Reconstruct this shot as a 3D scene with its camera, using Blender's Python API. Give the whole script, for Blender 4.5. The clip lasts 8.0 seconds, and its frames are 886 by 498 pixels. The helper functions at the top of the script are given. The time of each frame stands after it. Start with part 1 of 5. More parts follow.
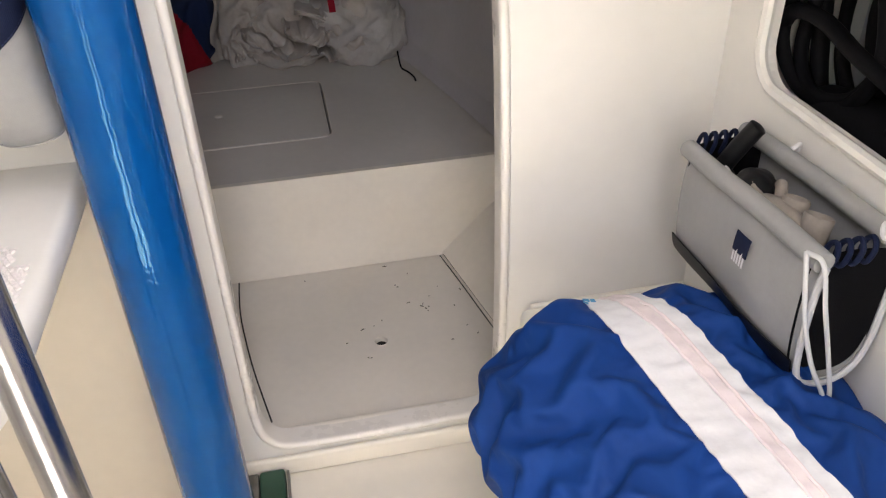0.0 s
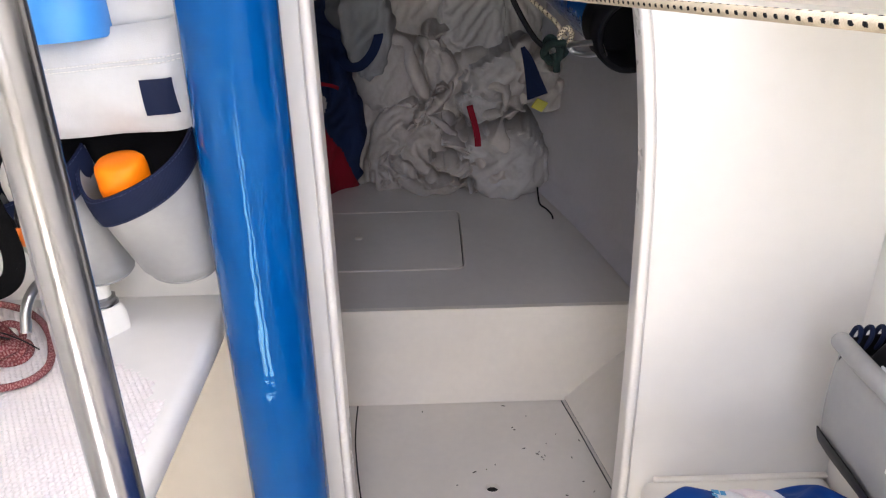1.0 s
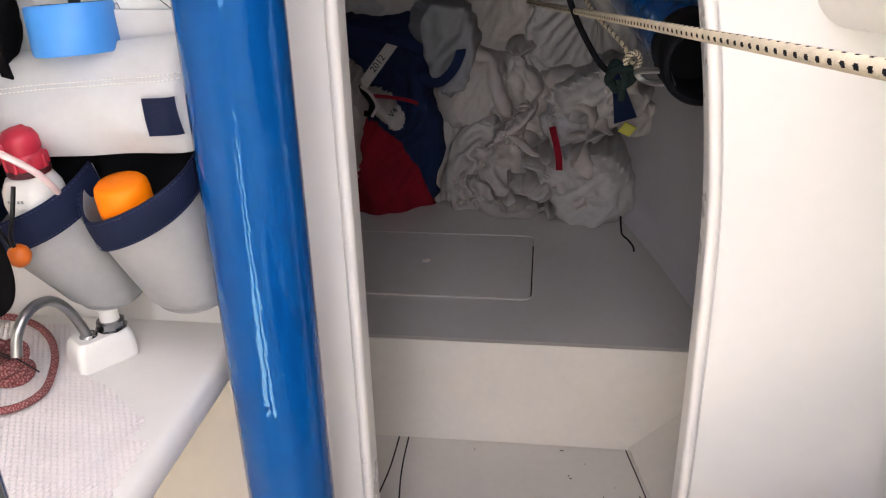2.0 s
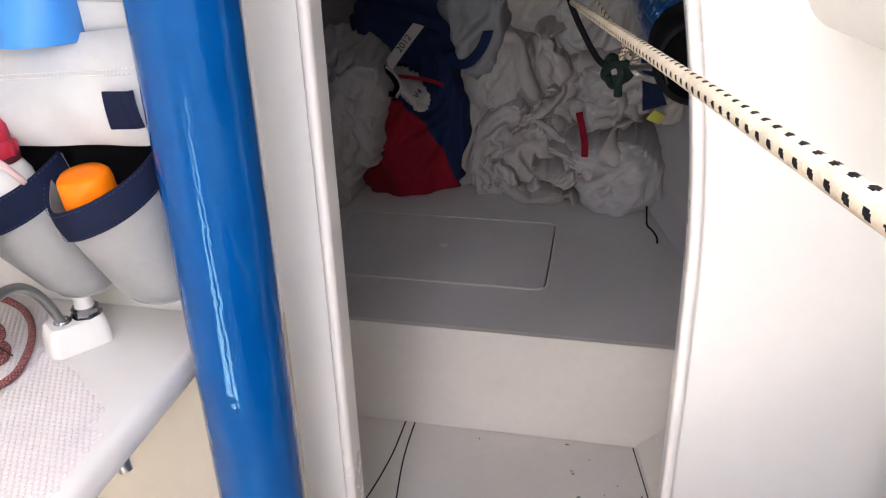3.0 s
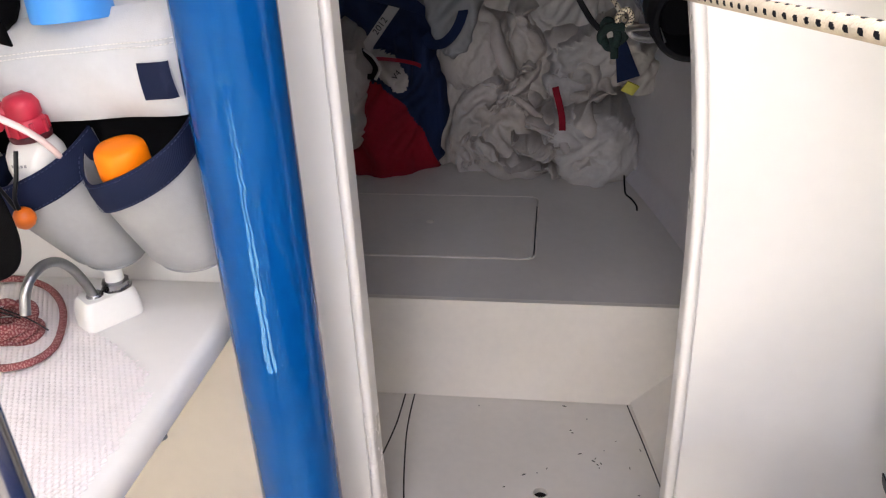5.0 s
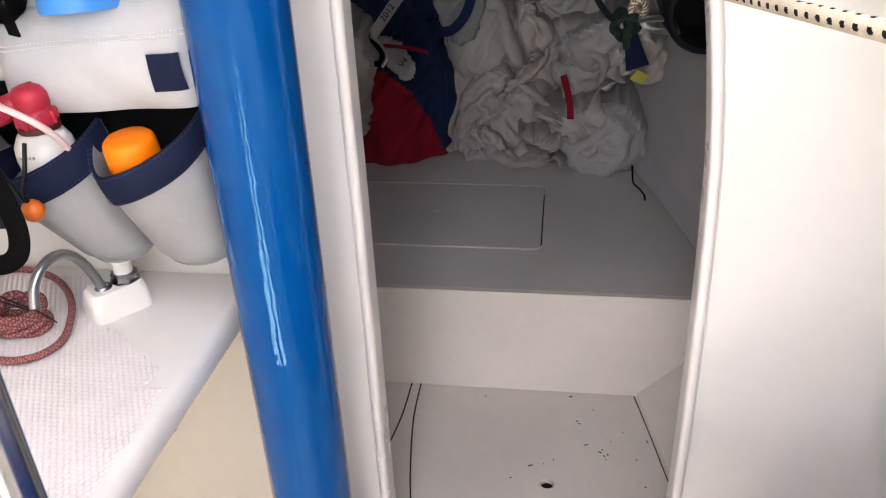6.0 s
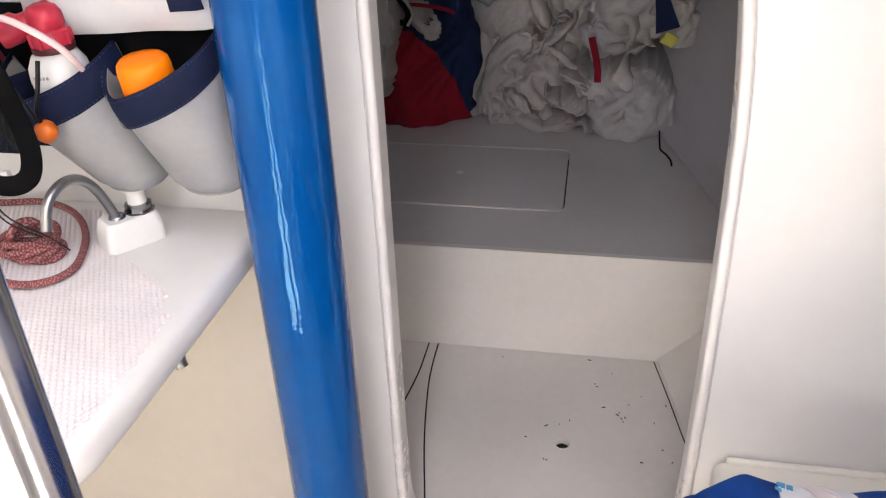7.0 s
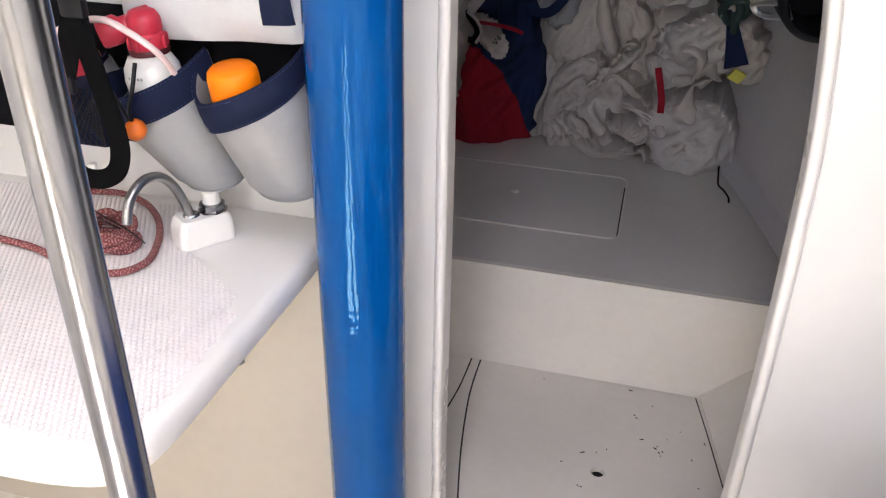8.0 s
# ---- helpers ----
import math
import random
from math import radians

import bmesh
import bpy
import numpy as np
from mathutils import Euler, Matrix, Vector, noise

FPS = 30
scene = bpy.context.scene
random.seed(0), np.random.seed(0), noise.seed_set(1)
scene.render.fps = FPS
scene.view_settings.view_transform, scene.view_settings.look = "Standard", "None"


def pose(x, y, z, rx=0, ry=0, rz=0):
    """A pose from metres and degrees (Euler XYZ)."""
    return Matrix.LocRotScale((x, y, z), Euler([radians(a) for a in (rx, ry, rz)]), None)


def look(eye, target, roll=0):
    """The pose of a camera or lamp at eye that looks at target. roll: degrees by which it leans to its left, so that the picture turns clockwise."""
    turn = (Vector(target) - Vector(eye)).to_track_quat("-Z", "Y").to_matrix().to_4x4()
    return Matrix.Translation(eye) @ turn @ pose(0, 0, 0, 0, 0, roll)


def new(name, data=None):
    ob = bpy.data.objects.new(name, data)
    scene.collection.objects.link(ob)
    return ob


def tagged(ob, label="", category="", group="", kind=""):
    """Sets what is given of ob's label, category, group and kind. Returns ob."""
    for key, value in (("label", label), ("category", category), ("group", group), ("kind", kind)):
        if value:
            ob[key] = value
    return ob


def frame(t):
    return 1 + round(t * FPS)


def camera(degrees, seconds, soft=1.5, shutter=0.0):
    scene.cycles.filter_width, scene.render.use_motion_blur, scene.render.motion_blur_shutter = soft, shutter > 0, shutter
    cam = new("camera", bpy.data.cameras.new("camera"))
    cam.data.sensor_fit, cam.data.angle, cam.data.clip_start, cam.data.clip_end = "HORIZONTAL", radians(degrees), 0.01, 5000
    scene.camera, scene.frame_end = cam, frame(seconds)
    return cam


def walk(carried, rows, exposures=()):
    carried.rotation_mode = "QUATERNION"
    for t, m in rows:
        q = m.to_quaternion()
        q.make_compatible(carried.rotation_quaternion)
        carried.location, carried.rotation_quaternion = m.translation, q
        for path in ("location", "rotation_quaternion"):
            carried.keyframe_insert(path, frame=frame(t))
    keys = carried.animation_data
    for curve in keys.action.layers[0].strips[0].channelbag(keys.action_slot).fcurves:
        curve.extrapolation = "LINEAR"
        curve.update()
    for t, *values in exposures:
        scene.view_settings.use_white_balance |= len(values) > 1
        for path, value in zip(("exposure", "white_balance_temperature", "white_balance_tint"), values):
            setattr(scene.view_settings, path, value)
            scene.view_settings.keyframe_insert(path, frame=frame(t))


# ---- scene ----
cam = camera(57.2, 8.0, soft=1.2)
METRES, EYE, TILT, LEAN, TURN = 0.70, 1.35, 0.0, 0.0, -10.9
ROWS = [
    (0.0, 0.0, 0.0, 0.0, -1.01, -34.31, 1.48),
    (0.5, -0.0396, 0.0244, 0.0467, 5.21, -29.13, 1.56),
    (1.0, -0.0081, 0.0619, 0.0777, 9.51, -26.47, 1.0),
    (1.5, 0.0228, 0.1459, 0.0549, 13.66, -25.1, 1.06),
    (3.0, 0.2076, 0.3248, 0.0887, 22.21, -27.43, 1.13),
    (3.5, 0.2165, 0.2736, 0.0879, 21.06, -27.63, 1.49),
    (4.0, 0.1991, 0.2738, 0.0409, 19.91, -27.86, 2.01),
    (5.5, 0.1227, 0.1912, 0.0771, 18.07, -28.34, 2.19),
    (6.0, 0.1185, 0.2233, 0.0758, 18.67, -29.11, 2.06),
    (6.5, 0.1187, 0.2486, 0.0512, 19.84, -29.82, 1.96),
    (7.0, 0.1338, 0.2151, -0.003, 20.89, -30.3, 1.68),
    (7.5, 0.1371, 0.2353, 0.061, 22.07, -29.81, 0.69),
    (8.0, 0.108, 0.189, 0.0281, 25.81, -29.6, -1.12),
]
walk(cam, [(t, pose(0, 0, EYE, TILT, LEAN, TURN) @ pose(METRES * x, METRES * y, METRES * z, 90 + pitch, roll, yaw)) for t, x, y, z, yaw, pitch, roll in ROWS],
     [(0.0, 3.92, 7000, 10.0), (0.5, 4.04, 6650, 11.0), (1.0, 4.07, 6400, 12.5), (1.5, 3.84, 6750, 13.5), (3.0, 4.05, 6450, 13.5), (4.0, 4.03, 6430, 13.0), (5.5, 4.00, 6600, 13.0), (7.0, 4.06, 6550, 13.5), (8.0, 4.02, 6450, 12.5)])

# ---- light ----
world = bpy.data.worlds.new("sky")
world.use_nodes = True
scene.world = world
wn = world.node_tree
sky = wn.nodes.new("ShaderNodeTexSky")
sky.sky_type, sky.sun_disc = "NISHITA", False
sky.sun_elevation, sky.sun_rotation = radians(61.2), radians(27.2)
wn.links.new(sky.outputs["Color"], wn.nodes["Background"].inputs["Color"])
wn.nodes["Background"].inputs["Strength"].default_value = 0.05
sun = new("sun", bpy.data.lights.new("sun", "SUN"))
sun.data.energy, sun.data.angle, sun.data.color = 4.8, radians(0.6), (1.0, 0.95, 0.88)
sun.matrix_world = look((0.90, 1.75, 3.575), (0, 0, 0))
hatch_light = new("companionway_daylight", bpy.data.lights.new("companionway_daylight", "AREA"))
hatch_light.data.shape, hatch_light.data.size, hatch_light.data.size_y = "RECTANGLE", 0.46, 1.6
hatch_light.data.energy, hatch_light.data.color = 0.97, (1.0, 0.918, 0.905)
hatch_light.matrix_world = pose(0.07, -0.21, 1.69, 0, 0, 0)
entry_light = new("entrance_daylight", bpy.data.lights.new("entrance_daylight", "AREA"))
entry_light.data.shape, entry_light.data.size, entry_light.data.size_y = "RECTANGLE", 0.54, 0.58
entry_light.data.energy, entry_light.data.color = 0.46, (1.0, 0.918, 0.905)
entry_light.matrix_world = look((0.02, -1.62, 1.27), (0.16, 1.0, 0.8))
scene.view_settings.exposure = 3.93


# ---- materials ----
def material(name, color, rough=0.5, metal=0.0, vary=0.06, scale=6.0, bump=0.0, bump_scale=120.0, coat=0.0, sheen=0.0, dirt=None):
    """Principled material with two scales of colour change, gloss change and fine relief."""
    m = bpy.data.materials.new(name)
    m.use_nodes = True
    t = m.node_tree
    b = t.nodes["Principled BSDF"]
    b.inputs["Metallic"].default_value = metal
    b.inputs["Coat Weight"].default_value = coat
    b.inputs["Coat Roughness"].default_value = 0.04
    b.inputs["Sheen Weight"].default_value = sheen
    co = t.nodes.new("ShaderNodeTexCoord")
    big = t.nodes.new("ShaderNodeTexNoise")
    big.inputs["Scale"].default_value, big.inputs["Detail"].default_value = scale, 6.0
    small = t.nodes.new("ShaderNodeTexNoise")
    small.inputs["Scale"].default_value, small.inputs["Detail"].default_value = scale * 14, 4.0
    for n in (big, small):
        t.links.new(co.outputs["Object"], n.inputs["Vector"])
    add = t.nodes.new("ShaderNodeMix")
    add.data_type = "FLOAT"
    add.inputs[0].default_value = 0.28
    t.links.new(big.outputs["Fac"], add.inputs[2])
    t.links.new(small.outputs["Fac"], add.inputs[3])
    ramp = t.nodes.new("ShaderNodeValToRGB")
    dark = dirt or tuple(c * (1 - 2.2 * vary) for c in color)
    light = tuple(min(1, c * (1 + vary)) for c in color)
    ramp.color_ramp.elements[0].position, ramp.color_ramp.elements[0].color = 0.28, (*dark, 1)
    ramp.color_ramp.elements[1].position, ramp.color_ramp.elements[1].color = 0.62, (*light, 1)
    t.links.new(add.outputs[0], ramp.inputs["Fac"])
    t.links.new(ramp.outputs["Color"], b.inputs["Base Color"])
    gloss = t.nodes.new("ShaderNodeMapRange")
    gloss.inputs["To Min"].default_value, gloss.inputs["To Max"].default_value = max(0.02, rough * 0.8), min(1, rough * 1.2)
    t.links.new(add.outputs[0], gloss.inputs["Value"])
    t.links.new(gloss.outputs["Result"], b.inputs["Roughness"])
    if bump:
        fine = t.nodes.new("ShaderNodeTexNoise")
        fine.inputs["Scale"].default_value, fine.inputs["Detail"].default_value = bump_scale, 3.0
        t.links.new(co.outputs["Object"], fine.inputs["Vector"])
        bm_ = t.nodes.new("ShaderNodeBump")
        bm_.inputs["Strength"].default_value, bm_.inputs["Distance"].default_value = bump, 0.002
        t.links.new(fine.outputs["Fac"], bm_.inputs["Height"])
        t.links.new(bm_.outputs["Normal"], b.inputs["Normal"])
    return m


def woven(name, color, rough=0.8, pitch=0.0012, vary=0.08, sheen=0.0):
    """Cloth with a fine weave in its relief."""
    m = material(name, color, rough, vary=vary, scale=9, sheen=sheen)
    t = m.node_tree
    co = t.nodes.new("ShaderNodeTexCoord")
    prev = None
    for axis in ("X", "Z"):
        w = t.nodes.new("ShaderNodeTexWave")
        w.bands_direction = axis
        w.inputs["Scale"].default_value = 0.314 / pitch
        t.links.new(co.outputs["Object"], w.inputs["Vector"])
        bm_ = t.nodes.new("ShaderNodeBump")
        bm_.inputs["Strength"].default_value, bm_.inputs["Distance"].default_value = 0.12, 0.0006
        t.links.new(w.outputs["Fac"], bm_.inputs["Height"])
        if prev:
            t.links.new(prev.outputs["Normal"], bm_.inputs["Normal"])
        prev = bm_
    t.links.new(prev.outputs["Normal"], t.nodes["Principled BSDF"].inputs["Normal"])
    return m


GEL = material("white_gelcoat", (0.79, 0.772, 0.735), 0.32, vary=0.018, scale=2.5, bump=0.04, bump_scale=60)
GEL_WARM = material("cream_gelcoat", (0.80, 0.76, 0.68), 0.35, vary=0.03, scale=3, bump=0.05, bump_scale=60)
BOUNCE_GREY = material("bounce_grey", (0.50, 0.485, 0.46), 0.7, vary=0.08, scale=8, bump=0.3, bump_scale=300)
# cream with the shade below the counter put into its colour
CREAM_SHADED = material("shaded_cream_gelcoat", (0.56, 0.51, 0.43), 0.4, vary=0.03, scale=3, bump=0.05, bump_scale=60)
GEL_TRIM = material("trim_gelcoat", (0.80, 0.77, 0.73), 0.28, vary=0.02, scale=4)
FLOORGEL = material("forepeak_floor_paint", (0.79, 0.745, 0.675), 0.5, vary=0.035, scale=4, bump=0.12, bump_scale=420)
PLATGEL = material("platform_paint", (0.67, 0.635, 0.595), 0.5, vary=0.04, scale=4, bump=0.12, bump_scale=420)
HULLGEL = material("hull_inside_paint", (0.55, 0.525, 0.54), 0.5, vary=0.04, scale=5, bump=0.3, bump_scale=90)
COUNTER = material("counter_gelcoat", (0.79, 0.77, 0.735), 0.3, vary=0.02, scale=4)
BLUE = material("blue_gloss_paint", (0.0001, 0.060, 0.245), 0.02, vary=0.05, scale=3, bump=0.5, bump_scale=36)
BLUE.node_tree.nodes["Noise Texture.002"].inputs["Detail"].default_value = 2.0
BLUE.node_tree.nodes["Principled BSDF"].inputs["Specular IOR Level"].default_value = 0.55
BLUE.node_tree.nodes["Principled BSDF"].inputs["Specular Tint"].default_value = (0.28, 0.72, 1.0, 1.0)
STEEL = material("polished_stainless", (0.33, 0.33, 0.345), 0.2, metal=1.0, vary=0.05, scale=10)
STEEL_LIT = material("lit_stainless", (0.80, 0.80, 0.79), 0.28, metal=1.0, vary=0.05, scale=10)
STEEL_DULL = material("brushed_stainless", (0.34, 0.34, 0.335), 0.3, metal=1.0, vary=0.08, scale=20)
VINYL = material("grey_vinyl", (0.31, 0.312, 0.308), 0.45, vary=0.05, scale=8, bump=0.15, bump_scale=700)
VINYL_LIGHT = material("pale_grey_vinyl", (0.51, 0.52, 0.53), 0.6, vary=0.04, scale=8, bump=0.15, bump_scale=700)
NAVY = woven("navy_canvas", (0.005, 0.010, 0.036), 0.85)
BLACKMESH = woven("black_mesh", (0.005, 0.005, 0.006), 0.9, pitch=0.002)
BLACK = material("black_plastic", (0.005, 0.005, 0.006), 0.45, vary=0.15, scale=12)
BLACKWEB = woven("black_webbing", (0.0025, 0.0025, 0.0027), 0.95, pitch=0.0016)
WHITEPLASTIC = material("white_plastic", (0.80, 0.79, 0.75), 0.35, vary=0.02, scale=12)
ORANGE = material("orange_plastic", (1.0, 0.215, 0.001), 0.45, vary=0.05, scale=14)
TOGGLE = material("amber_plastic", (0.62, 0.13, 0.008), 0.4, vary=0.06, scale=14)
RED = material("red_plastic", (0.50, 0.022, 0.05), 0.42, vary=0.07, scale=18)
TAPEBLUE = material("light_blue_plastic", (0.05, 0.27, 0.72), 0.4, vary=0.04, scale=12)
NAVYTHREAD = material("navy_thread", (0.022, 0.035, 0.09), 0.8, vary=0.1, scale=40)
THREAD = material("white_thread", (0.75, 0.74, 0.70), 0.8, vary=0.04, scale=40)
MATWHITE = material("foam_mat", (0.85, 0.80, 0.785), 0.8, vary=0.04, scale=15)
def crinkled(name, color, depth=0.003):
    """Stiff sailcloth with fine sharp creases in its relief."""
    m = material(name, color, 0.75, vary=0.07, scale=7)
    t = m.node_tree
    co = t.nodes.new("ShaderNodeTexCoord")
    prev = None
    for scale, far in ((13.0, depth), (34.0, depth * 0.35)):
        n = t.nodes.new("ShaderNodeTexNoise")
        n.noise_type = "RIDGED_MULTIFRACTAL"
        n.inputs["Scale"].default_value, n.inputs["Detail"].default_value, n.inputs["Distortion"].default_value = scale, 2.0, 0.6
        lie = t.nodes.new("ShaderNodeMapping")
        lie.inputs["Rotation"].default_value, lie.inputs["Scale"].default_value = (0.3, radians(35 - scale), 0.5), (1.7, 1.0, 0.38)
        t.links.new(co.outputs["Object"], lie.inputs["Vector"])
        t.links.new(lie.outputs["Vector"], n.inputs["Vector"])
        b = t.nodes.new("ShaderNodeBump")
        b.inputs["Strength"].default_value, b.inputs["Distance"].default_value = 0.6, far
        t.links.new(n.outputs["Fac"], b.inputs["Height"])
        if prev:
            t.links.new(prev.outputs["Normal"], b.inputs["Normal"])
        prev = b
    t.links.new(prev.outputs["Normal"], t.nodes["Principled BSDF"].inputs["Normal"])
    return m


SAIL = crinkled("white_sailcloth", (0.43, 0.395, 0.365))
SAILGREY = crinkled("cool_white_sailcloth", (0.425, 0.405, 0.39))
SAILBLUE = material("blue_nylon", (0.008, 0.018, 0.060), 0.85, vary=0.12, scale=8, bump=0.5, bump_scale=50)
SAILRED = material("red_nylon", (0.24, 0.006, 0.018), 0.9, vary=0.12, scale=8, bump=0.4, bump_scale=50)
DUFFEL = crinkled("blue_bag_cloth", (0.001, 0.036, 0.190), 0.003)
BAND = material("white_bag_cloth", (0.72, 0.72, 0.74), 0.6, vary=0.05, scale=9, bump=0.4, bump_scale=50)
ROPEWHITE = material("cream_rope", (0.45, 0.38, 0.27), 0.85, vary=0.12, scale=60, bump=0.6, bump_scale=500)
ROPEBLACK = material("black_rope", (0.007, 0.007, 0.008), 0.9, vary=0.2, scale=60, bump=0.6, bump_scale=500)
ROPEGREEN = material("dark_green_rope", (0.004, 0.012, 0.010), 0.9, vary=0.2, scale=60, bump=0.6, bump_scale=500)
ROPERED = material("red_fleck_rope", (0.21, 0.045, 0.048), 0.85, vary=0.15, scale=90, bump=0.6, bump_scale=500)
ROPEPINK = material("pale_fleck_rope", (0.38, 0.19, 0.175), 0.85, vary=0.12, scale=90, bump=0.6, bump_scale=500)
GREEN = material("green_plastic", (0.02, 0.075, 0.045), 0.5, vary=0.15, scale=20)
GREYMETAL = material("weathered_alloy", (0.27, 0.26, 0.24), 0.5, metal=0.8, vary=0.2, scale=25)
HOSE = material("black_rubber", (0.004, 0.004, 0.005), 0.6, vary=0.2, scale=20)
GAP = material("dark_joint_and_recess_shade", (0.02, 0.019, 0.018), 0.9, vary=0.2, scale=30)
ZIPPINK = material("pale_pink_zip", (0.74, 0.66, 0.67), 0.6, vary=0.04, scale=20)
YELLOW = material("yellow_tape", (0.62, 0.58, 0.10), 0.6, vary=0.06, scale=30)
TAUPE = material("taupe_cloth", (0.27, 0.235, 0.205), 0.8, vary=0.1, scale=14, bump=0.3, bump_scale=120)
TUBING = material("clear_tubing", (0.72, 0.55, 0.53), 0.3, vary=0.03, scale=30)
PAPER = material("chart_paper", (0.68, 0.70, 0.68), 0.8, vary=0.05, scale=12)
INKP = material("purple_print", (0.28, 0.19, 0.45), 0.8, vary=0.15, scale=20)
INKG = material("green_print", (0.32, 0.44, 0.36), 0.8, vary=0.1, scale=20)
LOGOBLUE = material("cyan_print", (0.05, 0.30, 0.55), 0.6, vary=0.1, scale=30)
SPECK = material("dry_leaf_bits", (0.09, 0.08, 0.065), 0.9, vary=0.3, scale=60)
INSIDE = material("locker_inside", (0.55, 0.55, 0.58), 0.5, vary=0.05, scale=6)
for m_ in (ORANGE, HOSE, BLACK, BLACKWEB, BLACKMESH, ROPEBLACK, ROPEGREEN, NAVY, DUFFEL, SAIL, SAILGREY, SAILBLUE, SAILRED):
    m_.node_tree.nodes["Principled BSDF"].inputs["Specular IOR Level"].default_value = 0.25
for m_ in (BLACKWEB, BLACKMESH, ROPEBLACK, HOSE):
    m_.node_tree.nodes["Principled BSDF"].inputs["Specular IOR Level"].default_value = 0.08


# ---- builders ----
def part(name, bm, mat, parent=None, label="", smooth=True, mats=()):
    """Links a bmesh as one mesh object, under a thing or a part."""
    me = bpy.data.meshes.new(name)
    bmesh.ops.recalc_face_normals(bm, faces=bm.faces)
    for f in bm.faces:
        f.smooth = smooth
    bm.to_mesh(me)
    bm.free()
    for m in (mat, *mats):
        me.materials.append(m)
    if smooth:
        me.set_sharp_from_angle(angle=radians(42))
    ob = new(name, me)
    if parent:
        ob.parent = parent
        ob.matrix_parent_inverse = parent.matrix_world.inverted()
    if label:
        ob["label"] = label
    return ob


def thing(name, at, label, category, group=""):
    e = new(name)
    e.empty_display_size = 0.02
    e.matrix_world = Matrix.Translation(at)
    bpy.context.view_layer.update()
    return tagged(e, label, category, group)


def box(lo, hi, bevel=0.0, seg=2, bm=None):
    bm = bm or bmesh.new()
    c = [(a + b) / 2 for a, b in zip(lo, hi)]
    s = [b - a for a, b in zip(lo, hi)]
    r = bmesh.ops.create_cube(bm, size=1, matrix=Matrix.Translation(c) @ Matrix.Diagonal((*s, 1)))
    if bevel:
        es = list({e for v in r["verts"] for e in v.link_edges})
        bmesh.ops.bevel(bm, geom=es, offset=bevel, segments=seg, profile=0.5, affect="EDGES")
    return bm


def spline(pts, n):
    """Catmull-Rom through pts, n points to a span."""
    p = [Vector(q) for q in pts]
    p = [2 * p[0] - p[1], *p, 2 * p[-1] - p[-2]]
    out = []
    for i in range(1, len(p) - 2):
        a, b, c, d = p[i - 1:i + 3]
        for k in range(n):
            t = k / n
            out.append(0.5 * (2 * b + (c - a) * t + (2 * a - 5 * b + 4 * c - d) * t * t + (3 * b - a - 3 * c + d) * t ** 3))
    out.append(p[-2])
    return out


def sweep(path, profile, closed=False, cap=True, bm=None, up=None, fleck=None):
    """Sweeps a closed 2D profile (list of (a, b), or a function of the way along) along a path. up fixes the profile's b axis."""
    bm = bm or bmesh.new()
    path = [Vector(p) for p in path]
    n = len(path)
    rings = []
    side = None
    for i, p in enumerate(path):
        if closed:
            t = (path[(i + 1) % n] - path[i - 1]).normalized()
        else:
            t = (path[min(i + 1, n - 1)] - path[max(i - 1, 0)]).normalized()
        if up is not None:
            a = t.cross(Vector(up)).normalized()
        elif side is None:
            a = t.orthogonal().normalized()
        else:
            a = (side - t * side.dot(t)).normalized()
        side = a
        b = a.cross(t).normalized()
        prof = profile(i / max(1, n - 1)) if callable(profile) else profile
        rings.append([bm.verts.new(p + a * u + b * v) for u, v in prof])
    k = len(rings[0])
    for i in range(n if closed else n - 1):
        r, q = rings[i], rings[(i + 1) % n]
        for j in range(k):
            f = bm.faces.new((r[j], r[(j + 1) % k], q[(j + 1) % k], q[j]))
            if fleck and fleck(i, j):
                f.material_index = 1
    if cap and not closed:
        bm.faces.new(rings[0][::-1])
        bm.faces.new(rings[-1])
    return bm


def circle(r, seg=12, squash=1.0):
    return [(r * math.cos(2 * math.pi * i / seg), r * squash * math.sin(2 * math.pi * i / seg)) for i in range(seg)]


def tube(pts, r, seg=12, n=6, closed=False, bm=None, fleck=None):
    if closed:
        p = [Vector(q) for q in pts]
        full = spline([p[-1], *p, p[0], p[1]], n)
        path = full[n:-n - 1]
    else:
        path = spline(pts, n) if n > 1 else pts
    return sweep(path, circle(r, seg), closed, bm=bm, fleck=fleck)


def lathe(profile, seg=32, m=None, bm=None):
    """Turns (radius, height) pairs about z; m places the result."""
    bm = bm or bmesh.new()
    m = m or Matrix()
    rings = []
    for r, z in profile:
        if r < 1e-6:
            rings.append([bm.verts.new(m @ Vector((0, 0, z)))])
        else:
            rings.append([bm.verts.new(m @ Vector((r * math.cos(2 * math.pi * i / seg), r * math.sin(2 * math.pi * i / seg), z))) for i in range(seg)])
    for a, b in zip(rings, rings[1:]):
        for i in range(seg):
            j = (i + 1) % seg
            if len(a) == 1 and len(b) > 1:
                bm.faces.new((a[0], b[i], b[j]))
            elif len(b) == 1 and len(a) > 1:
                bm.faces.new((a[i], a[j], b[0]))
            elif len(a) > 1:
                bm.faces.new((a[i], a[j], b[j], b[i]))
    return bm


def surface(f, nu, nv, thick=0.0):
    """A grid surface f(u, v), given a thickness."""
    bm = bmesh.new()
    g = [[bm.verts.new(f(i / nu, j / nv)) for j in range(nv + 1)] for i in range(nu + 1)]
    for i in range(nu):
        for j in range(nv):
            a, b = g[i], g[i + 1]
            bm.faces.new((a[j], b[j], b[j + 1], a[j + 1]))
    if thick:
        bmesh.ops.recalc_face_normals(bm, faces=bm.faces)
        bmesh.ops.solidify(bm, geom=bm.faces[:], thickness=thick)
    return bm


